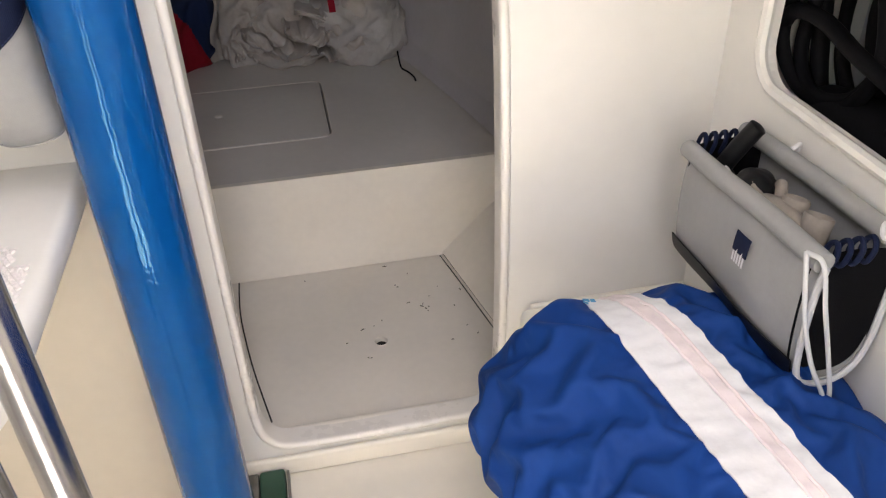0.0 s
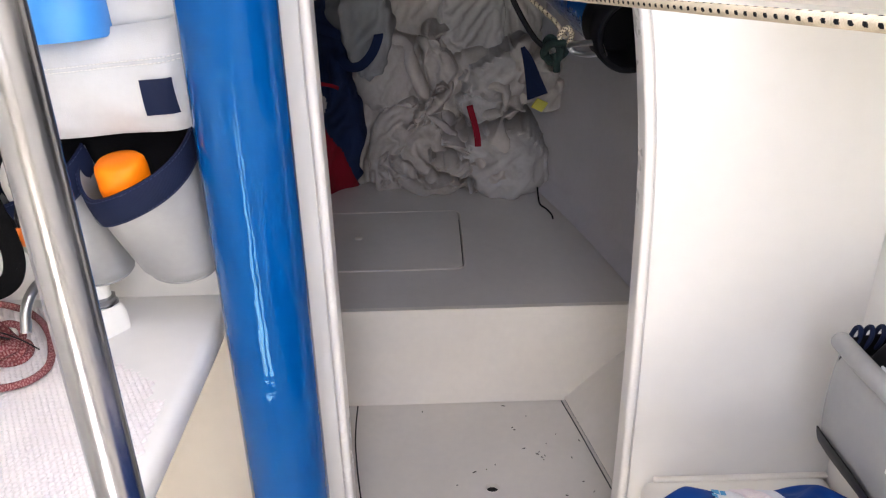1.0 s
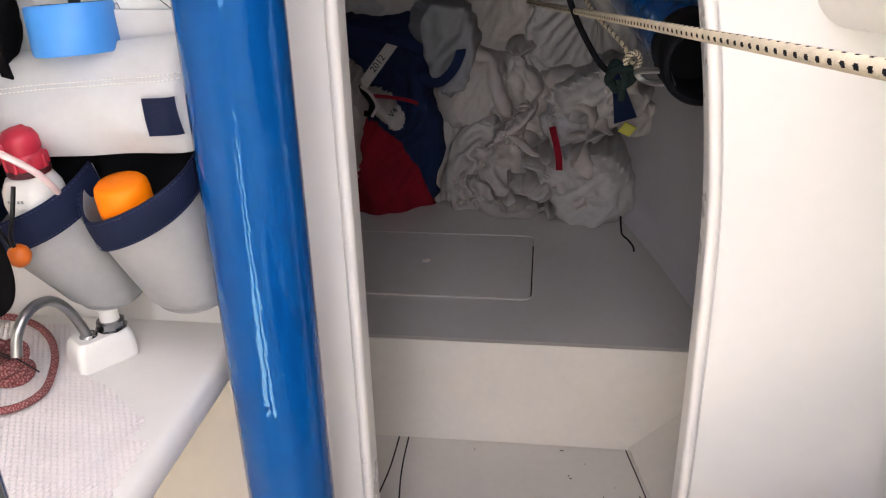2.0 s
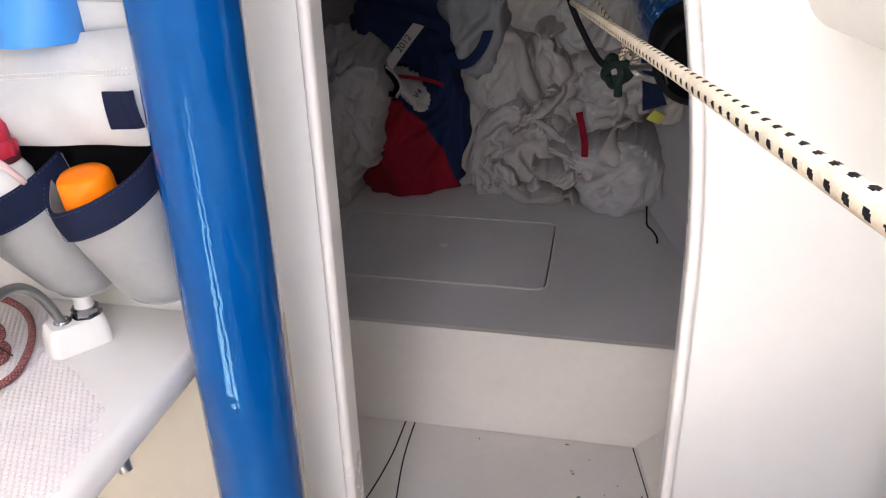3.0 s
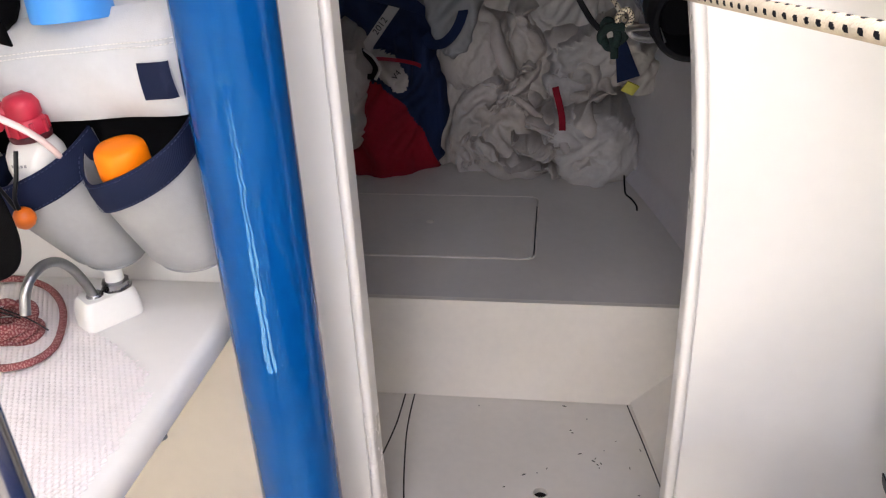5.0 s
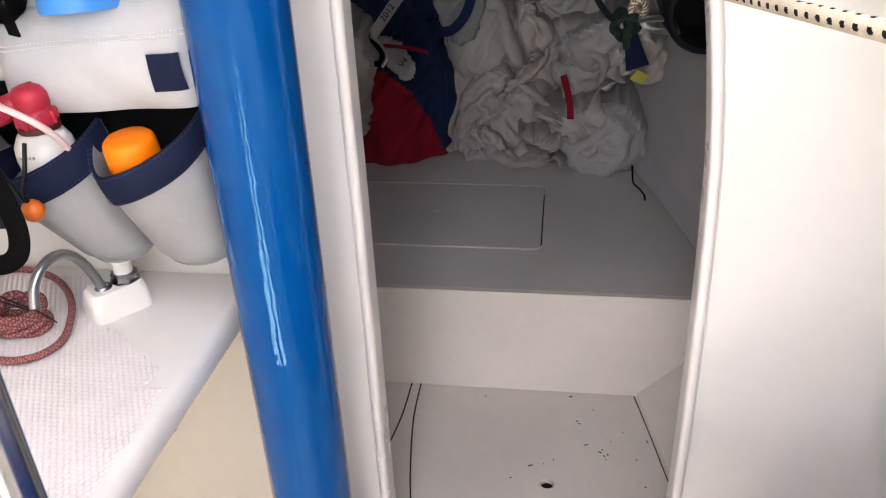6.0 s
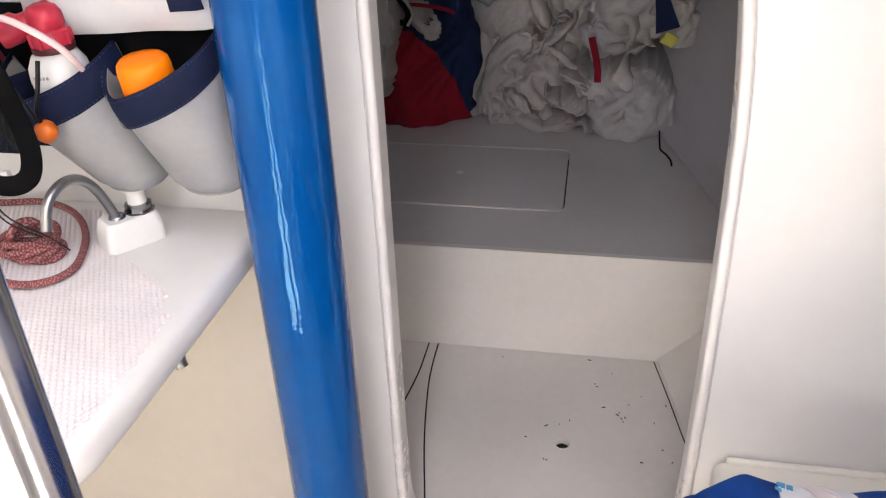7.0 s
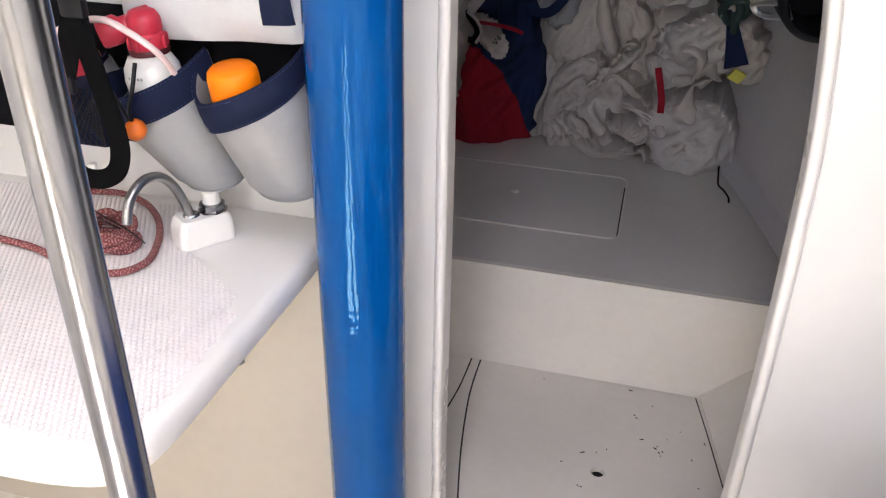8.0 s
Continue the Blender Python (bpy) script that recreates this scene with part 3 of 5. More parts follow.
def hull(side):
    """The hull side in the bow, closing on the stem; +1 starboard, -1 port."""
    def f(u, v):
        y = 1.086 + 2.1 * u
        berth = 0.64 * (1 - (max(0, y - 1.0) / 2.45) ** 1.75) + 0.085
        if y < 1.60:
            foot, zf, mid = 0.90 - (y - 1.086) * 0.19, PLAT - 0.01, PLAT + 0.03
            knee = foot + 0.02
        else:
            foot, zf, mid = berth, PLAT, PLAT + 0.045
            knee = foot + 0.045
        if v < 0.25:
            x, z = foot + (knee - foot) * v / 0.25, zf + (mid - zf) * v / 0.25
        else:
            w = (v - 0.25) / 0.75
            x, z = knee + 0.22 * w ** 1.2, mid + (1.62 - mid) * w
        return Vector((MID + side * x, y, z))
    return surface(f, 60, 30, 0.01)


structure("wall_bilge_starboard", bilge(1), FLOORGEL, "pale painted sloping panel beside the forepeak floor")
structure("wall_bilge_port", bilge(-1), FLOORGEL, "pale painted sloping panel beside the forepeak floor")
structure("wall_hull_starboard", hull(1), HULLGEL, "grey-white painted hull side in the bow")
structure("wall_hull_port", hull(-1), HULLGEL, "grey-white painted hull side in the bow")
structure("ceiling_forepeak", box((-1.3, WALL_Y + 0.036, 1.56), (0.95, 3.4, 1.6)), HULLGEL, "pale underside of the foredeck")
structure("wall_stem", box((-0.6, 3.19, 0.2), (0.25, 3.23, 1.6)), HULLGEL, "pale wall closing the bow")


# ---- things: cabin ----
def compression_post():
    p = thing("compression_post", (-0.198, 0.894, SOLE), "glossy blue painted round post standing on the sole", "post")
    m = Matrix.Translation((-0.198, 0.894, 0))
    part("tube", lathe([(0, SOLE + 0.012), (0.0515, SOLE + 0.012), (0.0515, 0.6), (0.0518, 1.0), (0.0515, 1.6), (0, 1.6)], 64, m), BLUE, p)
    part("base_plate", plate(rounded(-0.28, 0.81, -0.12, 0.98, 0.03), (), 0.012, Matrix.Translation((0, 0, SOLE))), GREYMETAL, p, "weathered metal base plate", smooth=False)
    part("collar", lathe([(0.0525, SOLE + 0.012), (0.062, SOLE + 0.012), (0.062, SOLE + 0.03), (0.0525, SOLE + 0.034)], 40, m), GREYMETAL, p)
    return p


compression_post()

fitting = thing("deck_fitting", (-0.128, 1.0, SOLE), "worn green and grey fitting at the foot of the bulkhead", "fitting")
part("body", box((-0.150, 0.93, SOLE), (-0.105, 1.035, SOLE + 0.028), 0.005), GREEN, fitting, "dark green plastic body")
part("bracket", box((-0.172, 0.94, SOLE), (-0.152, 1.036, SOLE + 0.024), 0.003), GREYMETAL, fitting, "grimy metal bracket")
part("strap", box((-0.102, 0.9, SOLE), (-0.098, 1.036, SOLE + 0.02), 0.001), GREYMETAL, fitting)

rail = thing("grab_post", (-0.208, 0.458, SOLE), "polished stainless steel upright tube from sole to roof", "handrail")
rm = Matrix.Translation((-0.208, 0.458, 0))
part("tube", lathe([(0, SOLE + 0.004), (0.0148, SOLE + 0.004), (0.0148, 1.0), (0.0148, 1.6), (0, 1.6)], 40, rm), STEEL, rail)
part("flange", lathe([(0, SOLE), (0.034, SOLE), (0.034, SOLE + 0.004), (0.018, SOLE + 0.012), (0.0149, SOLE + 0.012)], 32, rm), STEEL, rail)

# counter
counter = thing("galley_counter", (-0.7, 0.77, 0.835), "white moulded galley counter with rounded corners", "counter")
def counter_outline(inset):
    out = [(-1.149, 0.994)]
    pts = [(-0.268, 0.994), (-0.268, 0.90), (-0.270, 0.80), (-0.272, 0.70), (-0.274, 0.62), (-0.278, 0.575), (-0.292, 0.545), (-0.325, 0.528), (-0.40, 0.52), (-0.60, 0.515), (-1.149, 0.51)]
    sp = spline([(x, y, 0) for x, y in pts], 4)
    for i, q in enumerate(sp):
        t = (sp[min(i + 1, len(sp) - 1)] - sp[max(i - 1, 0)]).normalized()
        out.append((q.x + t.y * inset, q.y - t.x * inset))
    return out
def slab():
    bm = bmesh.new()
    rings = []
    for inset, z in ((0.012, 0.834), (0.004, 0.835), (0.0, 0.840), (0.0, 0.860), (0.0025, 0.867), (0.007, 0.871), (0.013, 0.872)):
        rings.append([bm.verts.new((x, y, z)) for x, y in counter_outline(inset)])
    n = len(rings[0])
    for a, b in zip(rings, rings[1:]):
        for i in range(n):
            j = (i + 1) % n
            bm.faces.new((a[i], a[j], b[j], b[i]))
    bm.faces.new(rings[0][::-1])
    bm.faces.new(rings[-1])
    return bm
part("worktop", slab(), COUNTER, counter)
part("leg", lathe([(0, SOLE), (0.0125, SOLE), (0.0125, 0.8335), (0, 0.8335)], 24, Matrix.Translation((-0.318, 0.575, 0))), STEEL, counter, "stainless steel tube leg")

# fresh-water hand pump
def hand_pump():
    p = thing("hand_pump", (-0.41, 0.905, 0.8725), "white galley hand pump with bent stainless spout", "pump")
    a = radians(52)
    base = bmesh.new()
    rings = []
    for s, z in ((1.0, 0.8725), (1.0, 0.880), (0.97, 0.893), (0.90, 0.904), (0.80, 0.908)):
        rr = []
        for x, y in rounded(-0.040, -0.022, 0.032, 0.022, 0.010, 5):
            x, y = x * s, y * s
            rr.append(base.verts.new((-0.408 + x * math.cos(a) - y * math.sin(a), 0.907 + x * math.sin(a) + y * math.cos(a), z)))
        rings.append(rr)
    n = len(rings[0])
    for q, r in zip(rings, rings[1:]):
        for i in range(n):
            base.faces.new((q[i], q[(i + 1) % n], r[(i + 1) % n], r[i]))
    base.faces.new(rings[0][::-1])
    base.faces.new(rings[-1])
    part("base", base, WHITEPLASTIC, p)
    pm = Matrix.Translation((-0.402, 0.918, 0))
    part("nut", lathe([(0, 0.905), (0.0185, 0.905), (0.019, 0.908), (0.0165, 0.9095), (0.0155, 0.914), (0.0165, 0.9165), (0.012, 0.918), (0, 0.918)], 8, pm), STEEL, p, "chrome ring nut")
    part("plunger", lathe([(0, 0.9182), (0.0112, 0.9182), (0.0105, 0.928), (0.0115, 0.934), (0.0165, 0.937), (0.0172, 0.940), (0.0155, 0.943), (0, 0.944)], 28, pm), WHITEPLASTIC, p)
    spout = [(x + 0.005, y, z) for x, y, z in [(-0.423, 0.895, 0.903), (-0.4245, 0.886, 0.930), (-0.427, 0.873, 0.957), (-0.430, 0.856, 0.975), (-0.434, 0.836, 0.981), (-0.437, 0.816, 0.976), (-0.439, 0.803, 0.963), (-0.440, 0.796, 0.943)]]
    neck = part("spout", tube(spout, 0.0057, 16, 6), STEEL_DULL, p, "bent stainless spout")
    part("collar", lathe([(0.006, 0.902), (0.0105, 0.903), (0.011, 0.907), (0.0085, 0.911), (0.006, 0.911)], 20, Matrix.Translation((-0.418, 0.895, 0))), STEEL, neck, "chrome collar")
    part("hose_tail", tube([(-0.385, 0.885, 0.833), (-0.378, 0.878, 0.77), (-0.366, 0.870, 0.722), (-0.363, 0.868, 0.712)], 0.0085, 12, 5), STEEL_DULL, p, "grey pipe below the counter")
    return p


hand_pump()


# openwork foam mat: rows of small pads with holes between
def foam_mat():
    def right_edge(y):
        pts = [(0.545, -0.297), (0.60, -0.292), (0.69, -0.289), (0.757, -0.290), (0.7625, -0.291), (0.7627, -0.309), (0.773, -0.307), (0.792, -0.309), (0.80, -0.318), (0.849, -0.382), (0.885, -0.436), (0.935, -0.466), (0.975, -0.485)]
        for (y0, x0), (y1, x1) in zip(pts, pts[1:]):
            if y0 <= y <= y1:
                return x0 + (x1 - x0) * (y - y0) / max(1e-6, y1 - y0)
        return -0.485
    verts, faces = [], []
    px, py = 0.0068, 0.0060
    rnd = random.Random(4)
    for j in range(int((0.978 - 0.548) / py)):
        y = 0.548 + j * py
        lim = right_edge(y) + rnd.uniform(-0.002, 0.001)
        for i in range(90):
            x = -0.86 + i * px + (px / 2 if j % 2 else 0)
            if x > lim or x < -0.86:
                continue
            k = len(verts)
            a, b, h = px * 0.52, py * 0.80, 0.0017 + rnd.uniform(-0.0003, 0.0003)
            z0 = 0.8723
            verts += [(x - a, y, z0), (x, y - b, z0), (x + a, y, z0), (x, y + b, z0),
                      (x - a, y, z0 + h * 0.55), (x, y - b, z0 + h * 0.55), (x + a, y, z0 + h * 0.55), (x, y + b, z0 + h * 0.55), (x, y, z0 + h)]
            faces += [(k, k + 1, k + 5, k + 4), (k + 1, k + 2, k + 6, k + 5), (k + 2, k + 3, k + 7, k + 6), (k + 3, k, k + 4, k + 7),
                      (k + 4, k + 5, k + 8), (k + 5, k + 6, k + 8), (k + 6, k + 7, k + 8), (k + 7, k + 4, k + 8)]
            # thin webs to the neighbours in the row above
            w = 0.0011
            for sx in (-1, 1):
                q = len(verts)
                verts += [(x + sx * a * 0.3 - w, y + b * 0.4, z0 + 0.0012), (x + sx * a * 0.3 + w, y + b * 0.4, z0 + 0.0012), (x + sx * px / 2 + w, y + py, z0 + 0.0012), (x + sx * px / 2 - w, y + py, z0 + 0.0012)]
                faces.append((q, q + 1, q + 2, q + 3))
    me = bpy.data.meshes.new("foam_mat")
    me.from_pydata(verts, [], faces)
    for f in me.polygons:
        f.use_smooth = True
    me.materials.append(MATWHITE)
    return tagged(new("foam_mat", me), "white openwork non-slip mat with torn edge on the counter", "mat")


foam_mat()


# red line coiled on the mat
def braid(i, j):
    return (i + 2 * j) % 4 == 0 or (2 * i - j) % 7 == 0


coil = thing("rope_coil", (-0.5, 0.87, 0.875), "red and white braided cord coiled on the mat", "rope")
R0 = 0.0044
zc = 0.8765 + R0
loop = [(-0.70, 0.965, zc), (-0.63, 0.962, zc), (-0.575, 0.971, zc), (-0.530, 0.957, zc), (-0.495, 0.931, zc), (-0.468, 0.898, zc), (-0.449, 0.862, zc), (-0.437, 0.824, zc), (-0.445, 0.797, zc),
        (-0.468, 0.783, zc), (-0.500, 0.784, zc), (-0.54, 0.796, zc), (-0.59, 0.812, zc), (-0.66, 0.82, zc)]
part("loop", tube(loop, R0, 12, 24, fleck=braid), ROPERED, coil, mats=(ROPEPINK,))
rnd = random.Random(11)
for k in range(5):
    ang = rnd.uniform(-0.5, 0.5)
    cx, cy, cz = -0.507 + rnd.uniform(-0.006, 0.006), 0.850 + rnd.uniform(-0.005, 0.005), zc + 0.006 * k * 0.8
    pts = []
    for i in range(9):
        a = 2 * math.pi * i / 9
        x, y = (0.036 - 0.003 * k) * math.cos(a), (0.021 + 0.002 * k) * math.sin(a)
        pts.append((cx + x * math.cos(ang) - y * math.sin(ang), cy + x * math.sin(ang) + y * math.cos(ang), cz + 0.004 * math.sin(2 * a + k)))
    part("turn", tube(pts, R0, 12, 12, True, fleck=braid), ROPERED, coil, mats=(ROPEPINK,))
part("wrap", tube([(-0.525, 0.83, zc + 0.012), (-0.515, 0.845, zc + 0.036), (-0.505, 0.862, zc + 0.034), (-0.50, 0.878, zc + 0.006)], R0, 10, 8, fleck=braid), ROPERED, coil, mats=(ROPEPINK,))


# ---- hanging organiser on the galley bulkhead ----
OY = 0.945
org = thing("hanging_organiser", (-0.42, OY, 0.93), "grey vinyl hanging organiser with navy-cuffed pockets on the bulkhead", "organiser")
part("backing", box((-0.80, OY, 0.985), (-0.235, OY + 0.012, 1.30), 0.004), VINYL_LIGHT, org)
part("mesh_panel", box((-0.78, OY - 0.006, 0.975), (-0.238, OY - 0.0005, 1.145), 0.002), BLACKMESH, org, "black mesh panel")


def upper(u, v):
    # broad upper pocket: bellied front, gathered flap at the top
    x = -0.485 + 0.237 * u
    z = 1.118 + 0.012 * u + (1.222 + 0.026 * u - 1.118 - 0.012 * u) * v
    belly = 0.030 * math.sin(math.pi * (0.18 + 0.82 * v) ** 0.9) + 0.012
    edge = min(1, 9 * u, 9 * (1 - u) + 0.15) ** 0.5
    wave = 0.0022 * math.sin(7 * u + 3 * v) + 0.0015 * math.sin(17 * u + 9 * v)
    lip = 0.006 * max(0, (v - 0.66)) * 3 * math.sin(math.pi * min(1, (v - 0.66) / 0.34)) if v > 0.66 else 0
    return Vector((x, OY - 0.008 - belly * edge - wave - lip, z))


broad = part("upper_pocket", surface(upper, 40, 30, 0.003), VINYL_LIGHT, org)
for z in (0.66, 0.70):
    row = bmesh.new()
    for i in range(54):
        off_ = Vector((0, -0.0012, 0))
        sweep([upper(i / 54, z) + off_, upper((i + 0.62) / 54, z) + off_], circle(0.0007, 5), bm=row)
    tagged(part("stitching", row, THREAD, broad, "row of white stitches"), kind="stuff")
patch = surface(lambda u, v: upper(0.792 + 0.142 * u - 0.010 * v, 0.20 + 0.33 * v) + Vector((0, -0.0035, 0)), 6, 6, 0.0022)
part("fastener_patch", patch, NAVY, broad, "navy hook-and-loop patch")


def cup(cx0, cx1, half0, half1, z_left, z_dip, z_right, z_low):
    """A cup pocket: sewn on at both sides, its rim dipping at the front; cx, half: middle and half width at rim and foot."""
    def rim(u):
        if u < 0.3:
            k = u / 0.3
            return z_left + (z_dip - z_left) * math.sin(k * math.pi / 2)
        k = (u - 0.3) / 0.7
        return z_dip + (z_right - z_dip) * k ** 1.25
    def shape(a, w, push=0.0):
        cx, h = cx0 + (cx1 - cx0) * w, half0 + (half1 - half0) * w ** 1.2
        d, yb = 0.078 - 0.036 * w ** 1.1, 0.922 + 0.008 * w
        s = max(0.0, math.sin(a)) ** 0.72
        return cx - (h + push) * math.cos(a), yb - (d + push) * s
    def body(u, v):
        a = math.pi * u
        top = rim(u) - 0.004
        z = top + (z_low + 0.008 * (1 - math.sin(a)) - top) * v
        x, y = shape(a, v)
        y += 0.0015 * math.sin(9 * u + 5 * v) * (1 - v)
        if v > 0.93:
            k = (v - 0.93) / 0.07
            x, y = x + (cx1 - x) * 0.12 * k, y + (0.93 - y) * 0.12 * k
        return Vector((x, y, z))
    pocket = part("cup", surface(body, 40, 24, 0.0022), VINYL, org, "grey vinyl cup pocket")
    part("cup_base", surface(lambda u, v: Vector((cx1 + (body(u, 1.0).x - cx1) * v, 0.93 + (body(u, 1.0).y - 0.93) * v, body(u, 1.0).z - 0.0005)), 24, 4, 0.002), VINYL, pocket)
    def cuff(u, v):
        a = math.pi * (0.004 + 0.992 * u)
        x, y = shape(a, v * 0.2, 0.0035 * (1 - 0.6 * (2 * v - 1) ** 2))
        return Vector((x, y, rim(u) - 0.035 * v))
    part("cuff", surface(cuff, 44, 6, 0.003), NAVY, pocket, "navy canvas cuff")
    for v in (0.07, 0.93):
        st = bmesh.new()
        for k in range(44):
            off_ = Vector((0, -0.0022, 0))
            sweep([cuff((k + 0.1) / 44, v) + off_, cuff((k + 0.65) / 44, v) + off_], circle(0.0005, 4), bm=st)
        tagged(part("stitching", st, NAVYTHREAD, pocket), kind="stuff")


part("tab", sweep([(-0.360, 0.925, 0.972), (-0.368, 0.922, 0.960), (-0.380, 0.920, 0.950)], circle(0.0028, 6)), BLACKMESH, org, "black piping end")
cup(-0.323, -0.297, 0.063, 0.046, 1.113, 1.070, 1.132, 0.947)
cup(-0.450, -0.396, 0.064, 0.042, 1.095, 1.060, 1.113, 0.946)


def orange_bottle():
    p = thing("bottle", (-0.333, 0.905, 0.95), "bottle with domed orange cap standing in a cup pocket", "bottle")
    m = Matrix.Translation((-0.325, 0.893, 0.969)) @ pose(0, 0, 0, 6, -3, 0) @ Matrix.Scale(0.89, 4)
    part("body", lathe([(0, 0.045), (0.014, 0.045), (0.018, 0.052), (0.027, 0.098), (0.027, 0.108), (0.024, 0.116), (0, 0.116)], 40, m), ORANGE, p)
    part("cap", lathe([(0.0, 0.1155), (0.0305, 0.1155), (0.0315, 0.120), (0.0312, 0.144), (0.0298, 0.1515), (0.0255, 0.1562), (0.012, 0.158), (0, 0.1582)], 48, m), ORANGE, p)
    return p


orange_bottle()


def inflator():
    p = thing("horn_bottle", (-0.445, 0.90, 0.95), "white canister with red plastic horn head in a pocket", "canister")
    m = Matrix.Translation((-0.428, 0.893, 0.957)) @ pose(0, 0, 0, 2, -3, 0) @ Matrix.Scale(1.06, 4)
    can = part("can", lathe([(0, 0.045), (0.012, 0.045), (0.016, 0.052), (0.027, 0.098), (0.0295, 0.118), (0.028, 0.131), (0.022, 0.142), (0.014, 0.147), (0, 0.147)], 40, m), WHITEPLASTIC, p)
    bars = bmesh.new()
    for k in range(10):
        a0 = radians(-128 + 9 * k)
        for row in (0.099, 0.1045):
            q = [m @ Vector((0.0303 * math.cos(a0 + da), 0.0303 * math.sin(a0 + da), row + dz)) for da, dz in ((0, 0), (0.1, 0), (0.1, 0.0028), (0, 0.0028))]
            bars.faces.new([bars.verts.new(v) for v in q])
    part("print", bars, NAVY, can, "small dark print")
    bars = bmesh.new()
    for k in range(5):
        a0 = radians(-110 + 7 * k)
        q = [m @ Vector((0.0303 * math.cos(a0 + da), 0.0303 * math.sin(a0 + da), 0.124 + dz)) for da, dz in ((0, 0), (0.08, 0), (0.08, 0.003), (0, 0.003))]
        bars.faces.new([bars.verts.new(v) for v in q])
    part("print", bars, VINYL, can)
    h = m @ Matrix.Translation((0.002, 0, 0.148)) @ Matrix.Scale(0.84, 4)
    part("head", lathe([(0, 0), (0.020, 0), (0.0225, 0.004), (0.0225, 0.018), (0.019, 0.022), (0.021, 0.026), (0.021, 0.040), (0.016, 0.048), (0.008, 0.051), (0, 0.051)], 14, h), RED, p, "red plastic head")
    part("nozzle", lathe([(0, -0.034), (0.0165, -0.034), (0.018, -0.030), (0.018, -0.012), (0.013, -0.006), (0.013, 0.012), (0.016, 0.016), (0.016, 0.030), (0.011, 0.034), (0, 0.034)], 20,
         h @ pose(-0.018, -0.008, 0.031, 0, 78, 35)), RED, p)
    for k in range(8):
        a = 2 * math.pi * k / 8
        part("rib", box((0.0205, -0.0025, 0.003), (0.0250, 0.0025, 0.019), 0.001), RED, p).matrix_local = p.matrix_world.inverted() @ h @ Matrix.Rotation(a, 4, "Z")
    part("ring", lathe([(0.019, -0.004), (0.024, -0.004), (0.025, 0.0), (0.024, 0.003), (0.020, 0.003)], 28, h), material("dark_red_plastic", (0.09, 0.012, 0.016), 0.5, vary=0.1, scale=20), p, "dark red ring")
    part("trigger", box((-0.006, -0.034, 0.012), (0.008, -0.014, 0.040), 0.004, 3), RED, p).matrix_local = h
    part("tubing", tube([(-0.52, 0.85, 1.135), (-0.485, 0.842, 1.150), (-0.449, 0.838, 1.156), (-0.420, 0.838, 1.145), (-0.401, 0.848, 1.126), (-0.396, 0.864, 1.104), (-0.400, 0.880, 1.085)], 0.0036, 10, 8), TUBING, p, "pinkish clear tubing")
    return p


inflator()

cord = thing("toggle_cord", (-0.43, 0.83, 1.03), "black elastic cord with an orange toggle ball", "cord")
part("cord", tube([(-0.418, 0.835, 1.115), (-0.421, 0.828, 1.09), (-0.428, 0.825, 1.065), (-0.4275, 0.829, 1.045)], 0.0023, 8, 6), BLACK, cord)
part("cord", tube([(-0.475, 0.84, 1.16), (-0.458, 0.832, 1.10), (-0.438, 0.828, 1.065), (-0.429, 0.829, 1.045)], 0.0023, 8, 6), BLACK, cord)
part("ball", lathe([(0, -0.012), (0.0045, -0.0115), (0.009, -0.008), (0.0118, -0.002), (0.0118, 0.002), (0.009, 0.008), (0.0045, 0.0115), (0, 0.012)], 24, Matrix.Translation((-0.4275, 0.830, 1.042))), TOGGLE, cord,
     "amber plastic ball")

strap = thing("harness_strap", (-0.50, 0.80, 0.96), "black webbing strap hanging in a loop over the counter", "strap")
def ribbon(pts, w, t=0.0028, up=None, n=8):
    return sweep(spline(pts, n), [(-w / 2, -t / 2), (w / 2, -t / 2), (w / 2, t / 2), (-w / 2, t / 2)], up=up)
part("loop", ribbon([(-0.462, 0.815, 1.20), (-0.452, 0.806, 1.15), (-0.438, 0.80, 1.10), (-0.428, 0.798, 1.055), (-0.427, 0.797, 1.028), (-0.436, 0.797, 1.006), (-0.456, 0.798, 0.994), (-0.482, 0.80, 0.994), (-0.508, 0.806, 1.012), (-0.525, 0.812, 1.04)], 0.021, up=(0.15, -1, 0.2)), BLACKWEB, strap)
part("strap", ribbon([(-0.445, 0.84, 1.29), (-0.450, 0.815, 1.22), (-0.462, 0.806, 1.16), (-0.485, 0.806, 1.10), (-0.515, 0.81, 1.05)], 0.024, up=(0.1, -1, 0.1)), BLACKWEB, strap)
part("buckle", box((-0.470, 0.800, 1.165), (-0.442, 0.812, 1.190), 0.004), BLACK, strap, "black plastic buckle")
part("buckle", box((-0.495, 0.800, 1.085), (-0.472, 0.810, 1.105), 0.003), BLACK, strap)

red = thing("flare_case", (-0.56, 0.90, 0.99), "red plastic case standing in the mesh pocket", "case")
part("body", lathe([(0, 0), (0.033, 0), (0.036, 0.005), (0.036, 0.095), (0.032, 0.103), (0, 0.104)], 28, pose(-0.565, 0.905, 0.995, 0, 6, 0)), RED, red)
part("lid", lathe([(0.0, 0.1045), (0.026, 0.1045), (0.027, 0.115), (0.02, 0.122), (0, 0.123)], 28, pose(-0.565, 0.905, 0.995, 0, 6, 0)), WHITEPLASTIC, red, "white lid")
net = thing("net_pouch", (-0.54, 0.87, 0.99), "navy pouch with black netting hung on the organiser", "pouch")
part("pouch", box((-0.605, 0.868, 0.992), (-0.492, 0.940, 1.075), 0.014, 3), NAVY, net)
mesh_ = bmesh.new()
